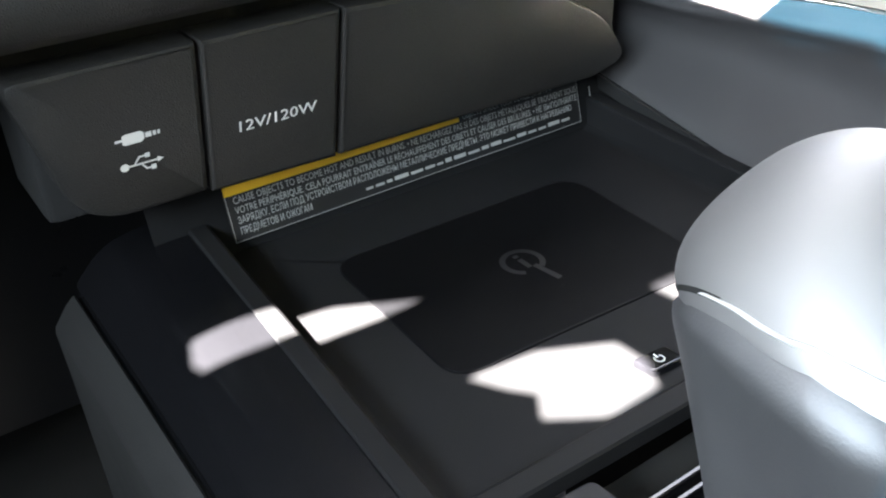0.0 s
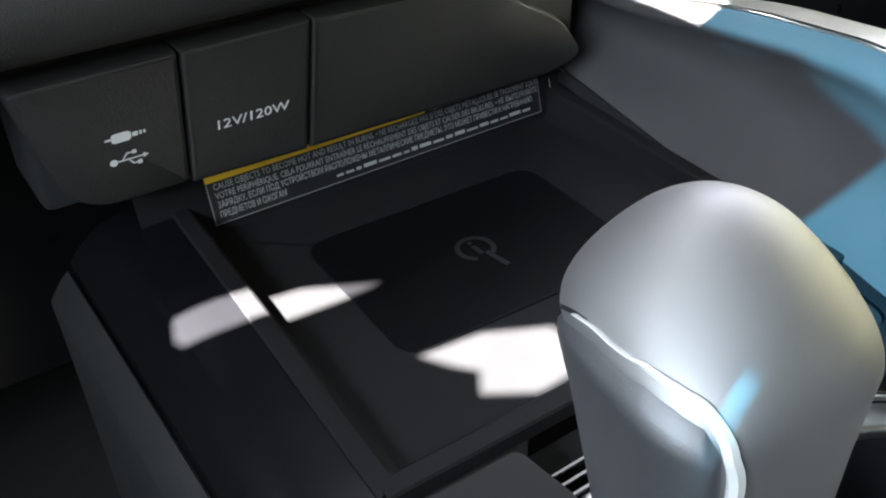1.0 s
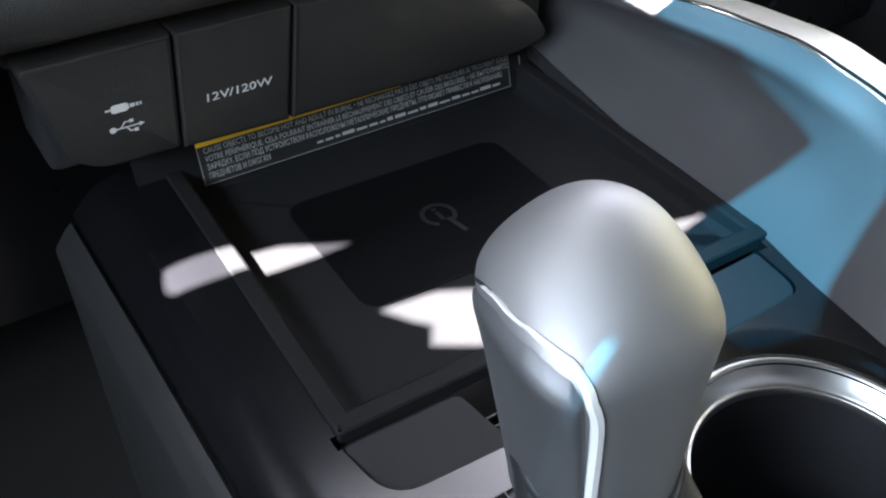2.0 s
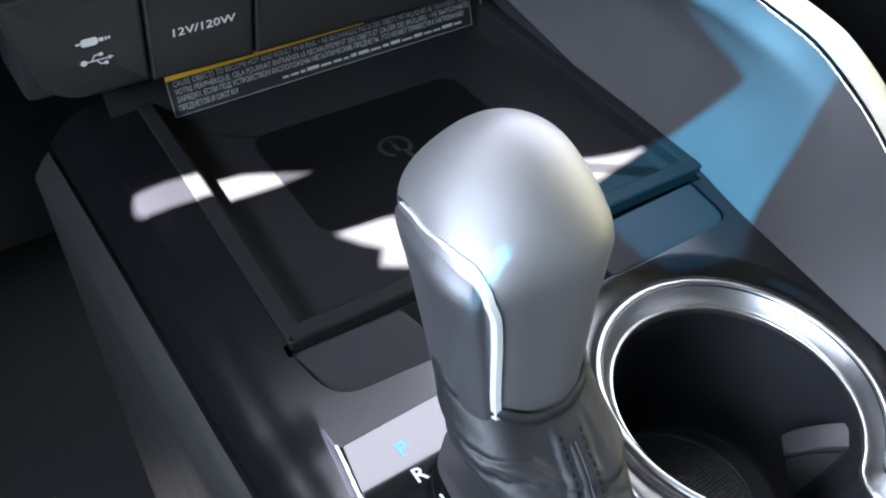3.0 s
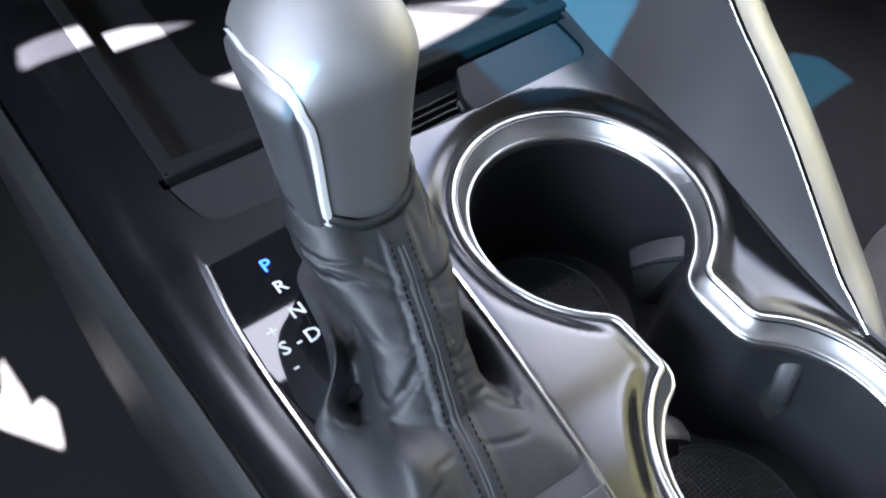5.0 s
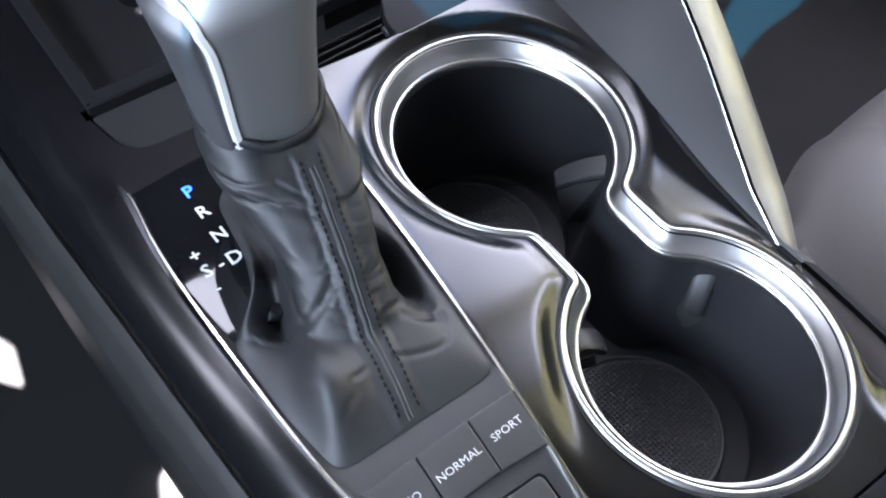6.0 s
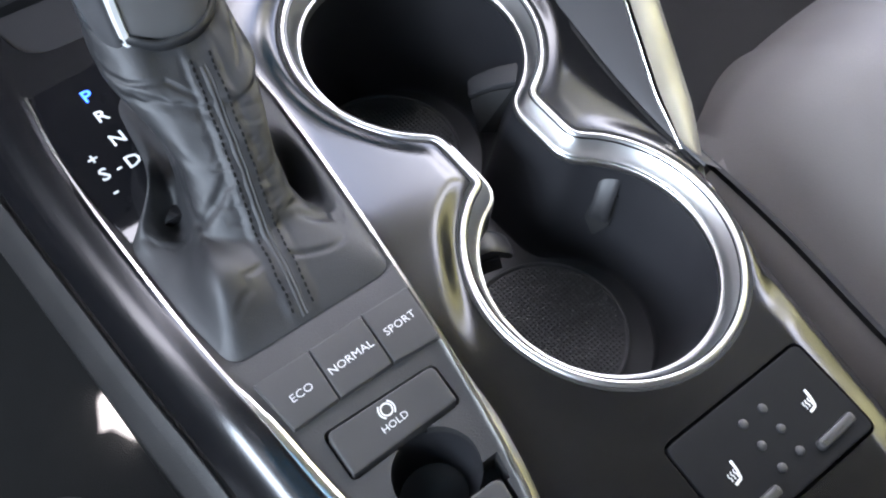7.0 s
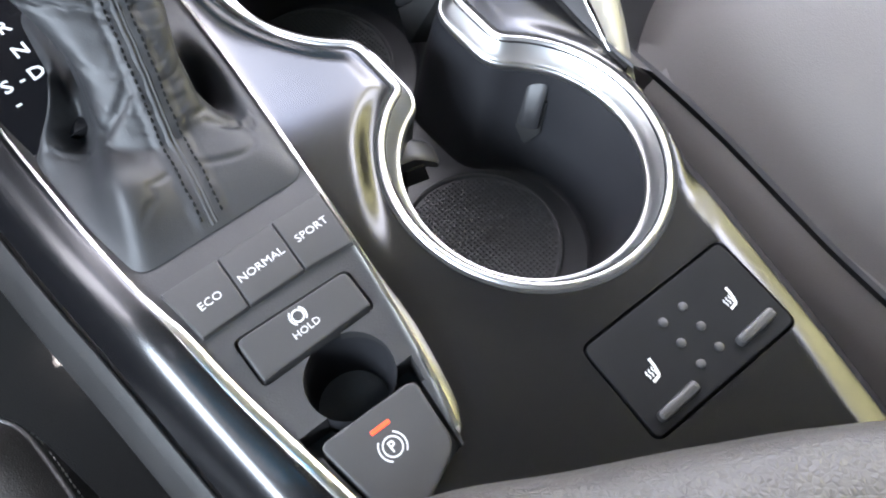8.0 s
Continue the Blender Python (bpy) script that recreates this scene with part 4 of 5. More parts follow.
def boot_mesh():
    rings = [[boot_point(i, k / (NV - 1)) for i in range(NB)] for k in range(NV)]
    top = rings[-1]
    c = Vector((NECK.x, NECK.y, 0))
    for sc, dz in ((1.022, 0.0014), (1.020, 0.0030), (0.990, 0.0042), (0.950, 0.0044), (0.915, 0.0030), (0.895, 0.0), (0.885, -0.006)):
        rings.append([Vector((NECK.x + (p.x - NECK.x) * sc, NECK.y + (p.y - NECK.y) * sc, p.z + dz)) for p in top])
    return loft(rings)


boot = part("boot", boot_mesh(), M_BOOT, lever, "soft black leather boot with folds", 80)


def seam_index(t):
    """Where the rear seam runs round the boot."""
    return min(range(NB), key=lambda i: abs(turn_to(boot_ang[i], seam_ang(t))))


SEAM = soften([boot_point(seam_index(k / 60), 0.015 + 0.90 * k / 60) for k in range(61)], 5, False)


def seam_ridge():
    path = resample(SEAM, 80, False)
    rings = []
    for i, p in enumerate(path):
        t = (path[min(i + 1, 79)] - path[max(i - 1, 0)]).normalized()
        s = Vector((1, 0.1, 0)).normalized()
        u = s.cross(t).normalized()
        u = u if u.z - u.y > 0 else -u
        rings.append([p + s * a + u * b for a, b in ((-0.0022, -0.0005), (-0.0010, 0.00045), (-0.0004, 0.0004), (-0.0001, -0.0004), (0.0001, -0.0004), (0.0004, 0.0004), (0.0010, 0.00045), (0.0022, -0.0005))])
    return loft(rings, closed=False)


part("seam", seam_ridge(), M_BOOT, boot, "raised leather seam", 80)


def stitches(off):
    """A row of thread stitches on the leather beside the seam."""
    path, up = [], []
    for k in range(61):
        t = 0.03 + 0.92 * k / 60
        i0 = seam_index(t)
        step, n_ = (1 if off > 0 else -1), 0
        c0 = boot_point(i0, t)
        while (boot_point(i0 + step * n_, t) - c0).length < abs(off) and n_ < 30:
            n_ += 1
        i = i0 + step * n_
        path.append(boot_point(i, t))
        nrm = (boot_point(i + 2, t) - boot_point(i - 2, t)).cross(boot_point(i, min(1, t + 0.02)) - boot_point(i, t - 0.02)).normalized()
        up.append(nrm if nrm.z - nrm.y > 0 else -nrm)
    path, up = soften(path, 3, False), soften(up, 6, False)
    both = resample([Vector((*p,)) for p in path], 36, False)
    bm = bmesh.new()
    for i in range(35):
        a, b = both[i], both[i + 1]
        u = up[min(60, int(60 * (i + 0.5) / 35))].normalized()
        t = (b - a).normalized()
        s = t.cross(u).normalized()
        m = a.lerp(b, 0.5)
        d = t * (b - a).length * 0.33
        rings = []
        for k, w in ((-1, 0.5), (-0.6, 1), (0.6, 1), (1, 0.5)):
            c = m + d * k
            rings.append([c + s * 0.00045 * w * math.cos(q) + u * (0.0004 * w * math.sin(q) + 0.0006) for q in [math.pi / 3 * j for j in range(6)]])
        loft(rings, True, True, bm=bm)
    return bm


for off in (-0.0036, 0.0036):
    part("stitching", stitches(off), M_THREAD, boot, "black thread stitching")

# ---------------------------------------------------------------- dashboard over the tray
dash = thing("dashboard", "dark grained dashboard overhanging a phone tray", "dashboard")


def face_y(z):
    return 0.378 + (0.5 - z) * 0.24


def fascia(poly, bev=0.0022, depth=0.03):
    """A fascia panel: an outline in x and z, on the leaning face, with a rounded rim."""
    rings = []
    for d, back in ((0, depth), (0, bev), (bev * 0.3, bev * 0.3), (bev, 0)):
        q = inset([Vector(p) for p in poly], d) if d else [Vector(p) for p in poly]
        rings.append([(p.x, face_y(p.y) + back, p.y) for p in q])
    return loft(rings, True, True)


usb = part("socket_cover", fascia(rounded([(-0.0780, 0.5060), (-0.0152, 0.5060), (-0.0152, 0.4440), (-0.0620, 0.4440)], [0.006, 0.001, 0.002, 0.020], 7)), M_DASH, dash, "dark panel with white plug and bus symbols")
pow12 = part("socket_cover", fascia(rounded([(-0.0140, 0.5060), (0.0405, 0.5060), (0.0405, 0.4405), (-0.0140, 0.4425)], 0.001, 3)), M_DASH, dash, "dark flap over a power socket")
part("fascia_panel", fascia(rounded([(0.0417, 0.5060), (0.1250, 0.5020), (0.1850, 0.4700), (0.2060, 0.4450), (0.1850, 0.4385), (0.0417, 0.4408)], [0.001, 0.02, 0.02, 0.01, 0.004, 0.001], 6)), M_DASH, dash, "plain dark fascia panel")


def on_face(x, z, lift=0.0003):
    return lambda u, v, w: Vector((x + u, face_y(z + v) - lift - w, z + v))


part("lettering", words("12V/120W", 0.0064, on_face(0.0136, 0.4682), squeeze=1.19), M_PRINT, pow12, "white printed rating")


def face_poly(polys, x, z):
    bm = bmesh.new()
    for poly in polys:
        f = [bm.verts.new((x + u, face_y(z + v) - 0.0004, z + v)) for u, v in poly]
        bm.faces.new(f)
    return bm


plug = [[(-0.0080, -0.0004), (-0.0055, -0.0004), (-0.0055, 0.0006), (-0.0080, 0.0006)], [(-0.0055, -0.0016), (-0.0045, -0.0022), (0.0010, -0.0022), (0.0022, -0.0012), (0.0022, 0.0012), (0.0010, 0.0022), (-0.0045, 0.0022), (-0.0055, 0.0016)],
        [(0.0026, -0.0010), (0.0048, -0.0010), (0.0048, 0.0010), (0.0026, 0.0010)], [(0.0053, -0.0009), (0.0064, -0.0009), (0.0064, 0.0009), (0.0053, 0.0009)], [(0.0069, -0.0008), (0.0078, -0.0008), (0.0078, 0.0008), (0.0069, 0.0008)]]
part("symbol", face_poly(plug, -0.0390, 0.4762), M_PRINT, usb, "white audio plug symbol")
disc = [(-0.0062 + 0.0016 * math.cos(a), 0.0016 * math.sin(a)) for a in [2 * math.pi * k / 14 for k in range(14)]]
bus = [disc, [(-0.0050, -0.00035), (0.0055, -0.00035), (0.0055, 0.00035), (-0.0050, 0.00035)], [(0.0055, -0.0012), (0.0078, 0.0), (0.0055, 0.0012)],
       [(-0.0030, 0.0002), (-0.0024, 0.0002), (-0.0006, 0.0026), (0.0012, 0.0026), (0.0012, 0.0033), (-0.0010, 0.0033)], [(0.0012, 0.0020), (0.0030, 0.0020), (0.0030, 0.0038), (0.0012, 0.0038)],
       [(-0.0005, -0.0002), (0.0001, -0.0002), (0.0016, -0.0022), (0.0030, -0.0022), (0.0030, -0.0029), (0.0012, -0.0029)], [(0.0030, -0.0036), (0.0048, -0.0036), (0.0048, -0.0016), (0.0030, -0.0016)]]
part("symbol", face_poly(bus, -0.0388, 0.4652), M_PRINT, usb, "white bus symbol")

# caution label on the tray's back wall
def lab_y(z):
    return 0.4093 + max(0.0, (z - 0.408)) * 0.27


label = part("caution_label", loft([[(-0.0030, lab_y(z) - 0.0005, z), (0.1935, lab_y(z) - 0.0005, z)] for z in (0.4075, 0.4175, 0.4270, 0.4370)], closed=False), M_LABEL, dash, "black caution label in several languages with a yellow band")


def on_label(x, z, lift=0.0010):
    return lambda u, v, w: Vector((x + u, lab_y(z + v) - lift - w, z + v))


def label_strip(x0, x1, z0, z1):
    bm = bmesh.new()
    bm.faces.new([bm.verts.new((x, lab_y(z) - 0.0010, z)) for x, z in ((x0, z0), (x1, z0), (x1, z1), (x0, z1))])
    return bm


for x0, x1, z0, z1 in ((-0.0026, 0.1931, 0.4078, 0.4081), (-0.0026, -0.0023, 0.4081, 0.4272), (0.1928, 0.1931, 0.4081, 0.4360)):
    part("border", label_strip(x0, x1, z0, z1), M_TEXT, label)
part("yellow_band", label_strip(-0.0026, 0.1180, 0.4272, 0.4345), M_YELLOW, label, "yellow band")
rows_of_text = [("CAUSE OBJECTS TO BECOME HOT AND RESULT IN BURNS. \u2022 NE RECHARGEZ PAS SI DES OBJETS M\u00c9TALLIQUES SE TROUVENT SOUS", 0.4247, 0.1925),
                ("VOTRE P\u00c9RIPH\u00c9RIQUE. CELA POURRAIT ENTRA\u00ceNER LE R\u00c9CHAUFFEMENT DES OBJETS ET CAUSER DES BR\u00dbLURES. \u2022 \u041d\u0415 \u0412\u042b\u041f\u041e\u041b\u041d\u042f\u0419\u0422\u0415", 0.4205, 0.1925),
                ("\u0417\u0410\u0420\u042f\u0414\u041a\u0423, \u0415\u0421\u041b\u0418 \u041f\u041e\u0414 \u0423\u0421\u0422\u0420\u041e\u0419\u0421\u0422\u0412\u041e\u041c \u0420\u0410\u0421\u041f\u041e\u041b\u041e\u0416\u0415\u041d\u042b \u041c\u0415\u0422\u0410\u041b\u041b\u0418\u0427\u0415\u0421\u041a\u0418\u0415 \u041f\u0420\u0415\u0414\u041c\u0415\u0422\u042b. \u042d\u0422\u041e \u041c\u041e\u0416\u0415\u0422 \u041f\u0420\u0418\u0412\u0415\u0421\u0422\u0418 \u041a \u041d\u0410\u0413\u0420\u0415\u0412\u0410\u041d\u0418\u042e", 0.4163, 0.1880),
                ("\u041f\u0420\u0415\u0414\u041c\u0415\u0422\u041e\u0412 \u0418 \u041e\u0416\u041e\u0413\u0410\u041c", 0.4118, 0.0350)]
for body, z, x1 in rows_of_text:
    me = words(body, 0.0042, lambda u, v, w: Vector((u, v, w)), 0.00004, "LEFT")
    xs_ = [v.co.x for v in me.vertices]
    k = (x1 - 0.0010) / max(xs_)
    put = on_label(0.0005, z)
    for v in me.vertices:
        v.co = put(v.co.x * k, v.co.y, v.co.z)
    part("lettering", me, M_TEXT, label, "small printed line of text")
me = words("OBJECTS UNDER YOUR DEVICE. (THIS MAY", 0.0042, on_label(0.1200, 0.4290), 0.00004, "LEFT", 0.70)
part("lettering", me, M_TEXT, label, "small printed line of text")
part("lettering", words("CAUTION", 0.0050, on_label(0.0080, 0.4326, 0.0013), 0.00004, "LEFT", 1.15), M_LABEL, label, "black printed word")
rng = random.Random(4)
xb = 0.062
while xb < 0.186:
    w = rng.uniform(0.0025, 0.008)
    part("bar", label_strip(xb, xb + w, 0.4108, 0.4108 + rng.uniform(0.0010, 0.0020)), M_TEXT, label)
    xb += w + 0.0014
part("label_tag", label_strip(0.2010, 0.2016, 0.4120, 0.4240), M_TEXT, label)

# dash above and behind
part("dash_ledge", sweep([Vector((x, 0.40, 0.533)) for x in np.linspace(-0.6, 0.205, 20)], [(0.036, -0.012), (0.041, -0.006), (0.042, 0.004), (0.030, 0.030), (-0.14, 0.19), (-0.16, 0.19), (-0.16, -0.016), (0.030, -0.016)], side=(0, -1, 0)), M_DASH, dash, "grained lower lip of the dashboard")
# unseen hood, raised above its likely height to block windscreen light and reflections
hood = [(0.445, 0.70), (0.436, 1.00), (0.442, 1.050), (0.465, 1.070), (0.52, 1.070), (0.70, 0.86), (0.72, 0.70)]
part("instrument_hood", loft([[(x, 0.5 + (y - 0.5) * k, 0.70 + (z - 0.70) * k) for y, z in hood] for x, k in ((-0.520, 0.6), (-0.505, 0.93), (-0.480, 1), (-0.110, 1), (-0.090, 0.95), (-0.078, 0.7))], True, True), M_GRAIN, dash, "unseen grained hood over the instruments, raised to block sky light")
part("dash_recess", box((-0.0790, 0.3935, 0.5005), (0.215, 0.46, 0.5250)), M_GAP, dash)
part("dash_body", loft([[(x, 0.500, 0.690), (x, 0.485, 0.780), (x, 0.498, 0.800), (x, 0.62, 0.800), (x, 1.16, 0.790), (x, 1.16, 0.2), (x, 0.62, 0.2), (x, 0.58, 0.45)] for x in (-0.78, 0.94)], True, True), M_STACK, dash)
# unseen, and taller than likely so that the console reflects it instead of sky
part("centre_stack", loft([[(x, 0.52 + (y - 0.52) * k, 0.70 + (z - 0.70) * k) for y, z in ((0.490, 0.700), (0.460, 0.990), (0.464, 1.020), (0.490, 1.030), (0.600, 0.930), (0.640, 0.700))] for x, k in ((-0.10, 1.0), (0.270, 1.0), (0.290, 0.95), (0.300, 0.8))], True, True), M_STACK, dash, "unseen dark centre stack, raised to block sky reflections")
part("fascia_return", box((-0.072, 0.400, 0.4440), (0.205, 0.445, 0.5020), 0.004), M_GAP, dash)

# ---------------------------------------------------------------- side wing between console and dashboard
wing = thing("console_wing", "soft grey side wing with a pale satin trim edge", "trim panel")
wing_base_x = curve1([(-0.03, 0.1885), (-0.011, 0.1875), (0.013, 0.1865), (0.045, 0.1890), (0.1, 0.1965), (0.19, 0.2005), (0.25, 0.2040), (0.33, 0.208), (0.45, 0.212)])
wing_base_z = curve1([(-0.03, 0.3700), (-0.011, 0.3725), (0.05, 0.3800), (0.1, 0.3880), (0.2, 0.4015), (0.25, 0.4065), (0.324, 0.4133), (0.414, 0.4285), (0.5, 0.44)])
wing_top_z = curve1([(-0.03, 0.3715), (-0.011, 0.3740), (0.014, 0.3770), (0.05, 0.3990), (0.104, 0.4300), (0.155, 0.4580), (0.191, 0.4735), (0.215, 0.4800), (0.25, 0.4860), (0.31, 0.4830), (0.383, 0.474), (0.5, 0.470)])


def wing_pt(y, t):
    """t: 0 at the foot, 1 at the upper edge."""
    xb_, zb_, zt_ = wing_base_x(y), wing_base_z(y), wing_top_z(y)
    zt_ = max(zt_, zb_ + 0.0012)
    h = zt_ - zb_
    xt_ = xb_ + 0.004 * min(1, h / 0.03) + 0.36 * h + 0.004 * smoothstep(0.12, 0.17, y) * smoothstep(0.24, 0.20, y)
    x = xb_ + (xt_ - xb_) * t
    k = smoothstep(0.16, 0.29, y)
    hollow = 0.012 * k * math.sin(math.pi * min(1, t * 1.25)) ** 1.5 if t < 0.8 else 0.0
    lip = 0.004 * k * math.exp(-((t - 0.86) / 0.10) ** 2) * (1 - t) / 0.14
    return Vector((x + 0.03 * h * math.sin(math.pi * t) + hollow - lip, y, zb_ + h * (t + 0.10 * k * math.sin(math.pi * t))))


wy = np.linspace(-0.012, 0.46, 80)
part("wing_panel", loft([[wing_pt(y, t) for t in np.linspace(0, 1, 26)] + [wing_pt(y, 1) + Vector((0.02, 0, -0.02))] for y in wy], closed=False), M_WING, wing, "soft grey panel", 60)
edge = [wing_pt(y, 1) for y in np.linspace(0.016, 0.46, 86)]
edge = [edge[0] + (edge[0] - edge[2]).normalized() * d for d in (0.036, 0.027, 0.018, 0.009)] + edge


def trim_width(y):
    return 0.0030 + 0.0165 * smoothstep(-0.038, 0.030, y) + 0.0075 * smoothstep(0.11, 0.24, y)


def trim_strip(a0, a1, lift0, lift1, n=6):
    rings = []
    for p in edge:
        w = trim_width(p.y)
        row = []
        for k in range(n + 1):
            f = a0 + (a1 - a0) * k / n
            row.append(p + Vector((w * f, 0, lift0 + (lift1 - lift0) * k / n + 0.0016 * math.sin(math.pi * k / n))))
        row.append(row[-1] + Vector((0.001, 0, -0.06)))
        rings.append(row)
    return loft(rings, closed=False)


def wing_bead():
    return sweep([p + Vector((0.0009, 0, 0.0002)) for p in edge], [(-0.0007, -0.001), (-0.0005, 0.0006), (0.0, 0.0010), (0.0005, 0.0006), (0.0007, -0.001)])


part("bead", wing_bead(), M_RAIL, wing, "thin bright bead", 50)
part("trim_strip", trim_strip(0.18, 1.15, 0.0006, -0.003), M_TRIM, wing, "pale champagne satin trim strip", 60)
part("wing_foot", sweep([Vector((wing_base_x(y) - 0.0012, y, wing_base_z(y) - 0.0015)) for y in np.linspace(-0.01, 0.42, 60)], [(-0.0010, -0.006), (-0.0010, 0.001), (0.0010, 0.001), (0.0010, -0.006)]), M_GAP, wing)

# ---------------------------------------------------------------- seats and armrest
pseat = thing("passenger_seat", "grey leather passenger seat beside the console", "car seat")


seat_side_x = curve1([(-0.55, 0.240), (-0.3, 0.245), (-0.12, 0.2600), (-0.08, 0.2665), (-0.04, 0.2730), (0.0, 0.2770), (0.03, 0.2787), (0.07, 0.2800)])


def seat_cushion(xa, xb, yf, yr, zt, crown):
    """A seat cushion: a rounded front edge, raised bolsters, soft top."""
    rings = []
    for u in np.linspace(0, 1, 111):
        x0 = xa + (xb - xa) * u
        edge_ = min(u, 1 - u) * (xb - xa)
        drop = 0.055 * max(0.0, 1 - edge_ / 0.150) ** 2.0
        row = []
        for v in np.linspace(0, 1, 31):
            y = yf + (yr - yf) * v
            bol = 0.006 * math.exp(-((edge_ - 0.085) / 0.04) ** 2) * smoothstep(0.05, 0.30, yf - y)
            y -= 0.035 * max(0.0, 1 - edge_ / 0.09) ** 2 * (1 - v)
            fr = max(0.0, 1 - abs(yf - yr) * v / 0.09)
            x = x0 + (seat_side_x(y) - xa) * (1 - u)
            row.append((x, y, zt + bol - drop - 0.06 * (0.15 + 0.85 * min(1.0, edge_ / 0.10)) * fr ** 2.2 + crown * math.sin(math.pi * u) - 0.02 * v))
        row = [(row[0][0], row[0][1] + 0.002, zt - 0.20)] + row + [(x, yr, zt - 0.2)]
        rings.append(row)
    for end in (0, -1):
        low = [(p[0], p[1], min(p[2], zt) - 0.20) for p in rings[end]]
        rings = [low] + rings if end == 0 else rings + [low]
    return loft(rings, closed=False)


part("cushion", seat_cushion(0.279, 0.76, 0.070, -0.55, 0.325, 0.006), M_SEAT, pseat, "smooth grey leather cushion", 60)


part("side_valance", loft([[(seat_side_x(y) + dx, y, z) for dx, z in ((0.010, 0.2690), (0.001, 0.2670), (-0.010, 0.262), (-0.024, 0.245), (-0.034, 0.215), (-0.036, 0.10))] for y in np.linspace(0.020, -0.55, 60)], closed=False), M_SEAT, pseat, "lower leather side", 60)
part("piping", sweep([Vector((seat_side_x(y) + 0.0005, y, 0.2690)) for y in np.linspace(0.050, -0.5, 50)], [(-0.0018, -0.003), (-0.0018, 0.0014), (0.0018, 0.0014), (0.0018, -0.003)]), M_GAP, pseat)
part("seat_base", box((0.30, -0.50, 0.02), (0.70, 0.02, 0.24), 0.01), M_CARPET, pseat)
part("backrest", box((0.28, -0.75, 0.28), (0.74, -0.52, 0.95), 0.05, 6), M_SEAT, pseat)

dseat = thing("driver_seat", "dark leather driver seat with piped and stitched edge", "car seat")
SEAT_D = soften(resample(rounded([(-0.0965, 0.0580), (-0.60, 0.0620), (-0.60, -0.60), (-0.0960, -0.60)], [0.024, 0.05, 0.05, 0.05], 9), 400), 3)


def driver_cushion():
    """A soft cushion: upright sides, a welted edge, a domed top."""
    return loft([[(p.x, p.y, z) for p in inset(SEAT_D, d)] for d, z in ((0.006, 0.12), (0.001, 0.24), (-0.001, 0.305), (0.0004, 0.324), (0.0016, 0.3275), (0.0040, 0.3300), (0.010, 0.3370), (0.022, 0.3440), (0.045, 0.3500), (0.080, 0.3520), (0.12, 0.3530))], False, True)


def seat_welt():
    return sweep([Vector((p.x, p.y, 0.3272)) for p in inset(SEAT_D, 0.0010)], [(0.0014 * math.cos(q), 0.0014 * math.sin(q)) for q in [math.pi / 4 * k for k in range(8)]], closed=True)


def seat_stitches():
    """A row of light thread on the side, under the welt."""
    bm = bmesh.new()
    path = [p for p in resample(inset(SEAT_D, -0.0006), 760) if p.x > -0.135 and p.y > -0.10]
    for a, b in zip(path, path[1:]):
        if (b - a).length > 0.01:
            continue
        m, d = a.lerp(b, 0.5), (b - a) * 0.33
        loft([[Vector((*(m + d * k), 0.3170)) + Vector((0.0003 * w * math.cos(q), 0.0002 * w * math.cos(q), 0.0003 * w * math.sin(q))) for q in [math.pi / 3 * j for j in range(6)]] for k, w in ((-1, 0.5), (-0.5, 1), (0.5, 1), (1, 0.5))], True, True, bm=bm)
    return bm


dcush = part("cushion", driver_cushion(), M_DSEAT, dseat, "dark leather cushion", 60)
part("piping", seat_welt(), M_DSEAT, dcush, "dark leather piping", 60)
part("stitching", seat_stitches(), M_TEXT, dcush, "pale thread stitching")
part("seat_base", box((-0.58, -0.55, 0.02), (-0.16, 0.0, 0.20), 0.01), M_CARPET, dseat)

arm = thing("armrest", "dark grained leather console armrest", "armrest")


def armrest():
    front = [(-0.070, -0.078), (-0.030, -0.085), (0.000, -0.0995), (0.027, -0.1170), (0.0587, -0.1355), (0.0908, -0.1555), (0.1165, -0.1735), (0.195, -0.232)]
    front = resample([Vector((*p, 0)) for p in front], 40, False)
    prof = [(0.010, 0.345), (0.004, 0.365), (0.000, 0.385), (-0.003, 0.402), (-0.009, 0.414), (-0.018, 0.421), (-0.035, 0.425), (-0.06, 0.427), (-0.25, 0.427)]
    rings = []
    for p in front:
        rings.append([(p.x, p.y + dy, z) for dy, z in prof])
    return loft(rings, closed=False)


part("bin", box((-0.060, -0.52, 0.10), (0.190, -0.235, 0.40), 0.006), M_GRAIN, arm, "plain dark storage bin under the lid")
part("pad", armrest(), M_ARM, arm, "padded leather lid", 60)

# ---------------------------------------------------------------- the cabin that closes the place
def slab(lo, hi):
    return box(lo, hi)


solo("floor", slab((-0.80, -1.4, -0.02), (0.96, 1.2, 0.02)), M_CARPET, "dark carpeted car floor", "floor", "structure")
solo("wall_front", slab((-0.84, 1.16, 0.0), (1.00, 1.20, 0.74)), M_DOOR, "dark bulkhead under the windscreen", "bulkhead", "structure")
# unseen; closed up to the roof to keep light from behind off the knob
solo("wall_rear", slab((-0.84, -1.44, 0.0), (1.00, -1.40, 1.15)), M_DOOR, "dark unseen rear wall, closed to block light from behind", "bulkhead", "structure")
ROOF = 1.15


def side_point(x, y, z=0.022):
    """Where the sunbeam to a point of the floor comes through the driver's side."""
    k = (x + 0.820) / SUN_WAY.x
    return (y - SUN_WAY.y * k, z - SUN_WAY.z * k)


def side_prism(poly):
    return loft([[(x, y, z) for y, z in poly] for x in (-0.9, -0.7)], True, True)


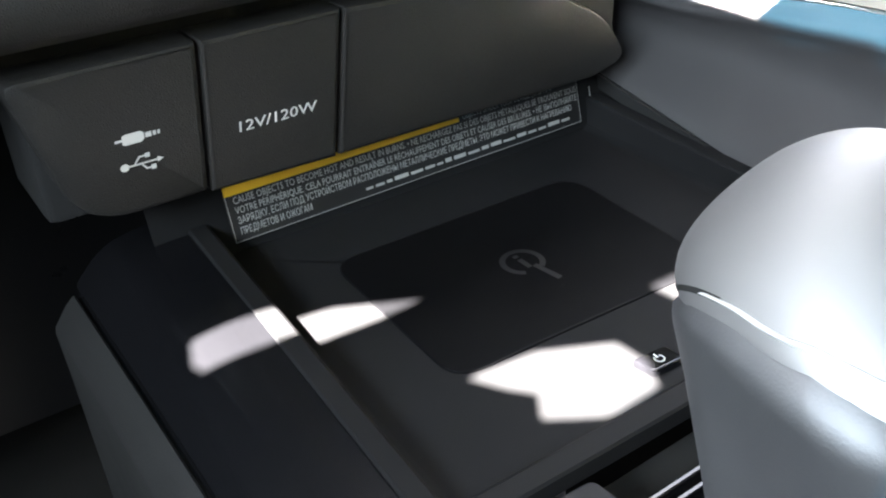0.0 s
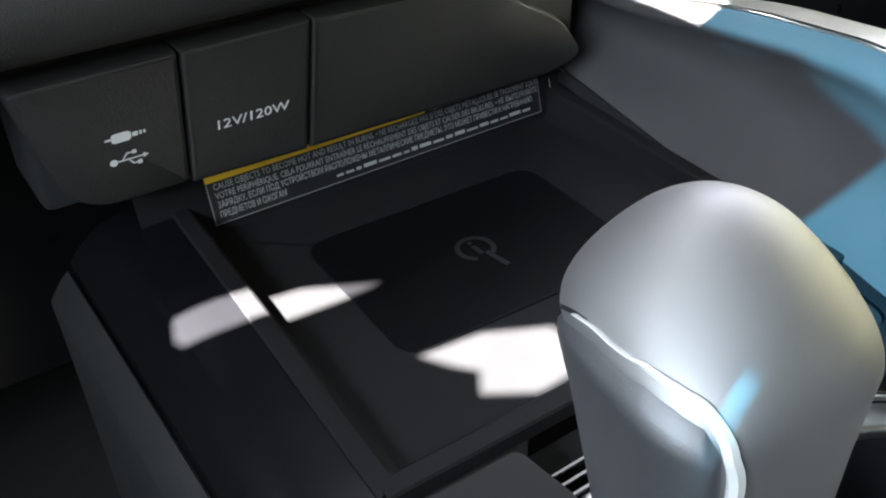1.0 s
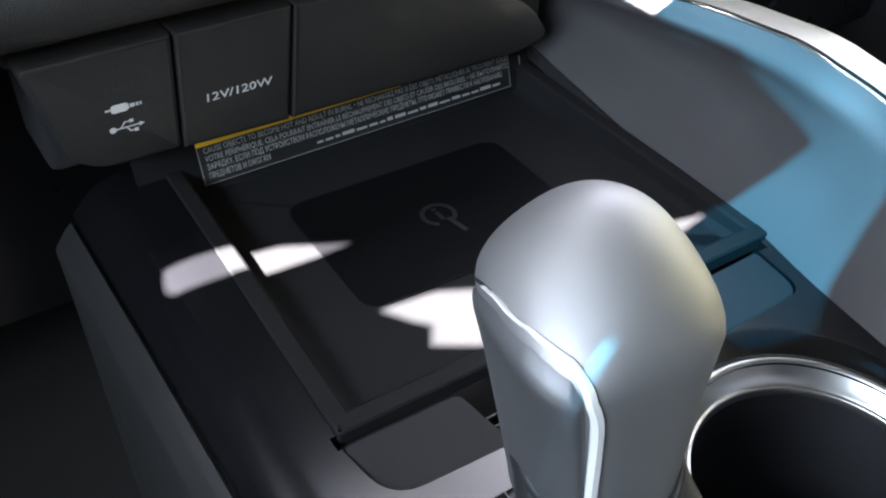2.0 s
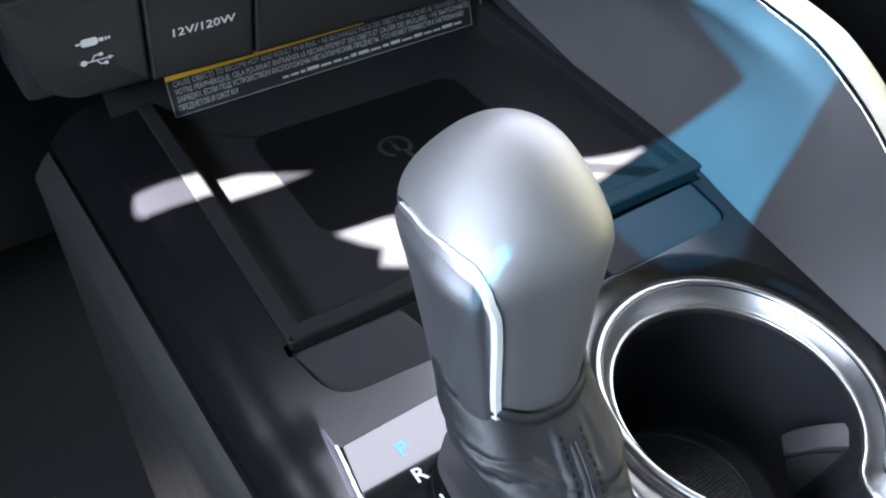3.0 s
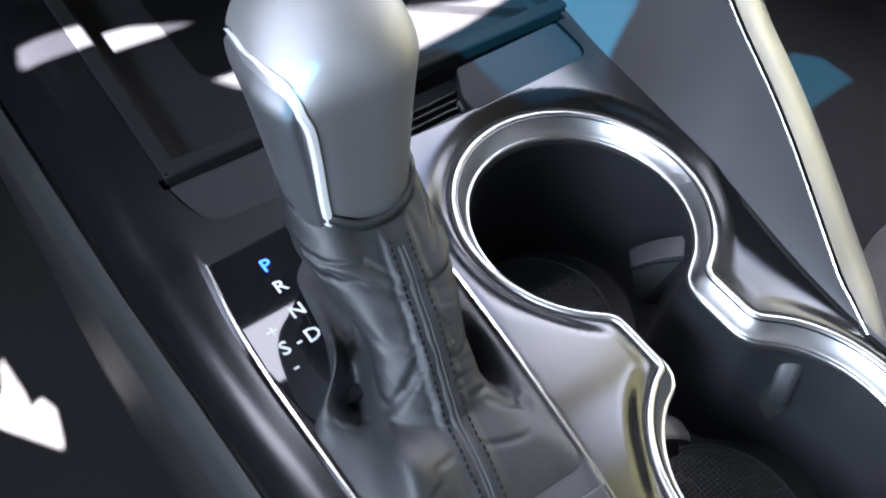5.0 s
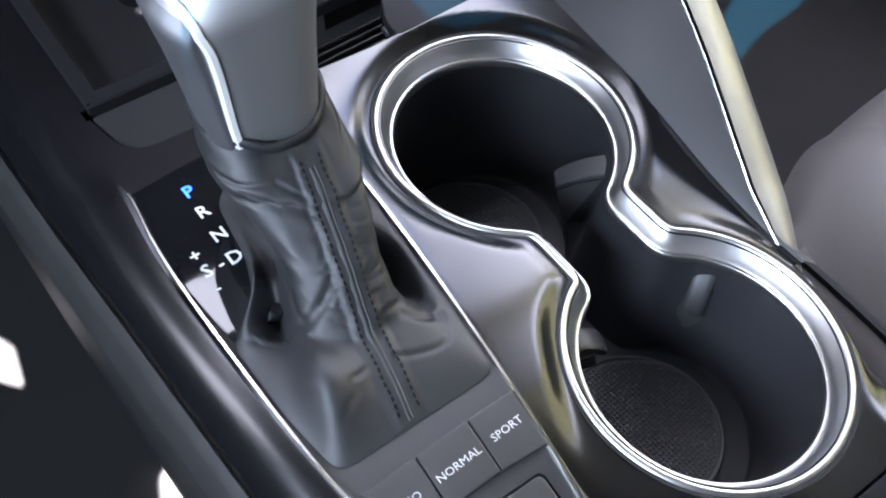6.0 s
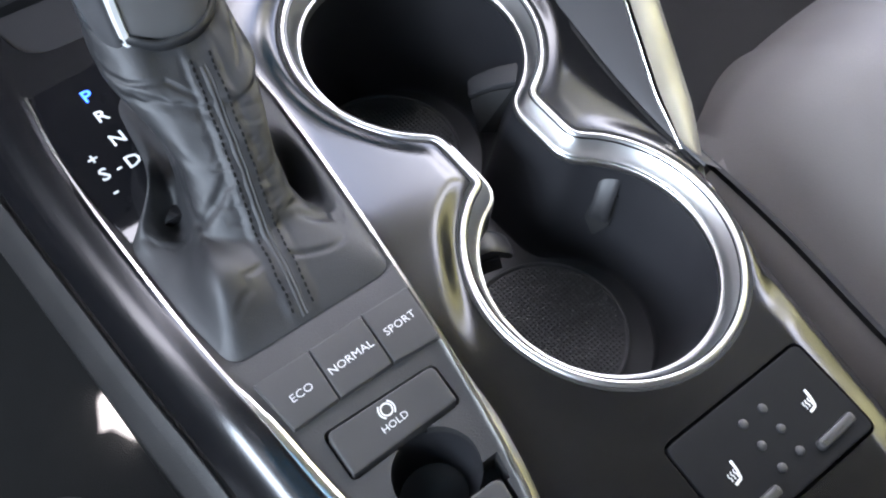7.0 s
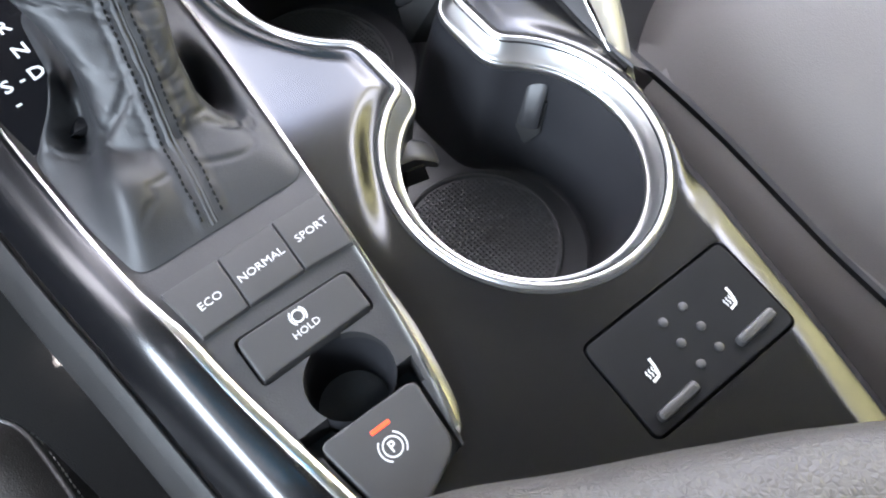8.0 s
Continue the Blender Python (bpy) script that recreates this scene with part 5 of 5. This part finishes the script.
# holes added in the driver's side, shaped to the sun patches on the floor
sun_a = [side_point(*p) for p in ((-0.139, 0.524), (-0.135, 0.469), (-0.135, 0.449), (-0.126, 0.455), (-0.119, 0.434), (-0.128, 0.390), (-0.173, 0.456), (-0.151, 0.480))]
sun_b = [side_point(*p) for p in ((-0.060, 0.265), (-0.060, 0.190), (-0.076, 0.211), (-0.083, 0.228), (-0.091, 0.230), (-0.080, 0.254))]
window = [(0.50, 0.74), (1.05, 0.74), (1.05, 1.12), (0.50, 1.12)]
left = cut(finish(slab((-0.822, -1.4, 0.0), (-0.818, 1.2, ROOF)), "wall_left", M_DOOR), [side_prism(g) for g in (sun_a, sun_b, window)])
window_r = [(-0.48, 0.55), (0.80, 0.55), (0.80, 1.10), (-0.48, 1.12)]
right = cut(finish(slab((0.96, -1.4, 0.0), (1.00, 1.2, ROOF)), "wall_right", M_DOOR), [loft([[(x, y, z) for y, z in window_r] for x in (0.9, 1.1)], True, True)])
solo("wall_right", right, M_DOOR, "dark passenger side of the cabin with its window open", "side wall", "structure")
solo("wall_left", left, M_DOOR, "dark driver side of the cabin with added holes for sun patches", "side wall", "structure")


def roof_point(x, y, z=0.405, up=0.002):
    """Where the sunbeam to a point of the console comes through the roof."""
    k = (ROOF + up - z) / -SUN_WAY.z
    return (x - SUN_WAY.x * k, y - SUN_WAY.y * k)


# holes added in the unseen roof, shaping sun patches on tray, lever and wing
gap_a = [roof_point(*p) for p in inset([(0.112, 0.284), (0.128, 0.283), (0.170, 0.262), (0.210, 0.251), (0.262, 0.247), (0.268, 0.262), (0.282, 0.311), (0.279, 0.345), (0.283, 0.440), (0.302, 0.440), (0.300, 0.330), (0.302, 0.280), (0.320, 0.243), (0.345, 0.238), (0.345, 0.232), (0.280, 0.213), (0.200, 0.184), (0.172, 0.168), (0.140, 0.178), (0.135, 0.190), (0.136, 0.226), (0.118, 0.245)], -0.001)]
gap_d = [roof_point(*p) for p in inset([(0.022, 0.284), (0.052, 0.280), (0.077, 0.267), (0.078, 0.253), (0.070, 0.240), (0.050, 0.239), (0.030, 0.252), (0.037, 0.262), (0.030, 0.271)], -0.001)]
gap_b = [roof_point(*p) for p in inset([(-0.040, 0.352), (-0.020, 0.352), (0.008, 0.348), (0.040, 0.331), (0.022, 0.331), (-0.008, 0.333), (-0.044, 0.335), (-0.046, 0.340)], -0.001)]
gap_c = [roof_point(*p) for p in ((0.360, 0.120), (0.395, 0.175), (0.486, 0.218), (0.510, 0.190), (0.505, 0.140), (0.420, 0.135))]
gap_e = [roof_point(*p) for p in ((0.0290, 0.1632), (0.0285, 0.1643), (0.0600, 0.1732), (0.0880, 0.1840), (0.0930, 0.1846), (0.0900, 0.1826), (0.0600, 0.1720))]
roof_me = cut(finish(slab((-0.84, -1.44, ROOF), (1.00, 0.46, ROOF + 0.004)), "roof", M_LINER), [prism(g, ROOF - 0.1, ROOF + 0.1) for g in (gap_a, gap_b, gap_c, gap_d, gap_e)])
tagged(part("ceiling", roof_me, M_LINER, None), "unseen grey headliner with added holes that shape the sun patches", "ceiling", "", "structure")
# unseen pane, outlined so that the chosen sun patches turn blue
tp = [roof_point(*p, up=0.008) for p in ((0.02, 0.240), (0.070, 0.241), (0.150, 0.246), (0.195, 0.254), (0.215, 0.262), (0.222, 0.366), (0.62, 0.366), (0.62, 0.08), (0.02, 0.08))]
solo("roof_tint_pane", loft([[(x, y, ROOF + 0.007) for x, y in tp], [(x, y, ROOF + 0.009) for x, y in tp]], True, True), M_TINT, "unseen blue tinted pane added over the roof to colour sun patches", "glass", "structure")
ground = bmesh.new()
box((-300, -300, -0.36), (300, 300, -0.30), bm=ground)
solo("ground", ground, M_GRASS, "dry yellowish grass outside the car", "ground", "structure")
hedge = bmesh.new()
rng = random.Random(8)
bank = bmesh.new()
for k in range(2300):
    c = Vector((rng.uniform(10.0, 11.5), rng.uniform(-14, 3.3), rng.uniform(-0.3, 9.8)))
    # unseen tree line: tall ahead, dip, row behind, heights set for the console's reflections
    if c.z > float(np.interp(c.y, [-3, -1.6, -1.0, 1.5, 2.0, 3.3], [8.6, 8.2, 5.9, 5.7, 9.0, 9.6])):
        continue
    r = rng.uniform(0.3, 0.7)
    n_ = [Vector((rng.uniform(-1, 1), rng.uniform(-1, 1), rng.uniform(-1, 1))).normalized() * r for _ in range(4)]
    for tri in ((0, 1, 2), (1, 2, 3), (0, 2, 3)):
        bank.faces.new([bank.verts.new(c + n_[q]) for q in tri])
for ya, yb, top in ((-14, -1.5, 8.2), (-1.499, 1.85, 5.7), (1.851, 3.2, 9.3)):
    box((11.6, ya, -0.3), (11.8, yb, top), bm=bank)
solo("backdrop", bank, mat("olive_foliage", (0.11, 0.11, 0.045), 0.8, vary=0.35, scale=1.5), "unseen olive trees added beside the car for reflections", "trees", "structure")
# unseen dark trees, added to block low sky ahead and darken reflections
for k in range(900):
    c = Vector((rng.uniform(-9, 3.5), rng.uniform(6.0, 7.5), rng.uniform(-0.3, 7.6)))
    r = rng.uniform(0.25, 0.6)
    n_ = [Vector((rng.uniform(-1, 1), rng.uniform(-1, 1), rng.uniform(-1, 1))).normalized() * r for _ in range(4)]
    for tri in ((0, 1, 2), (1, 2, 3), (0, 2, 3)):
        hedge.faces.new([hedge.verts.new(c + n_[q]) for q in tri])
box((-9, 7.6, -0.3), (3.5, 7.8, 7.4), bm=hedge)
solo("backdrop", hedge, mat("dark_foliage", (0.04, 0.055, 0.025), 0.8, vary=0.4, scale=1.5), "unseen dark trees added ahead of the car to darken reflections", "trees", "structure")
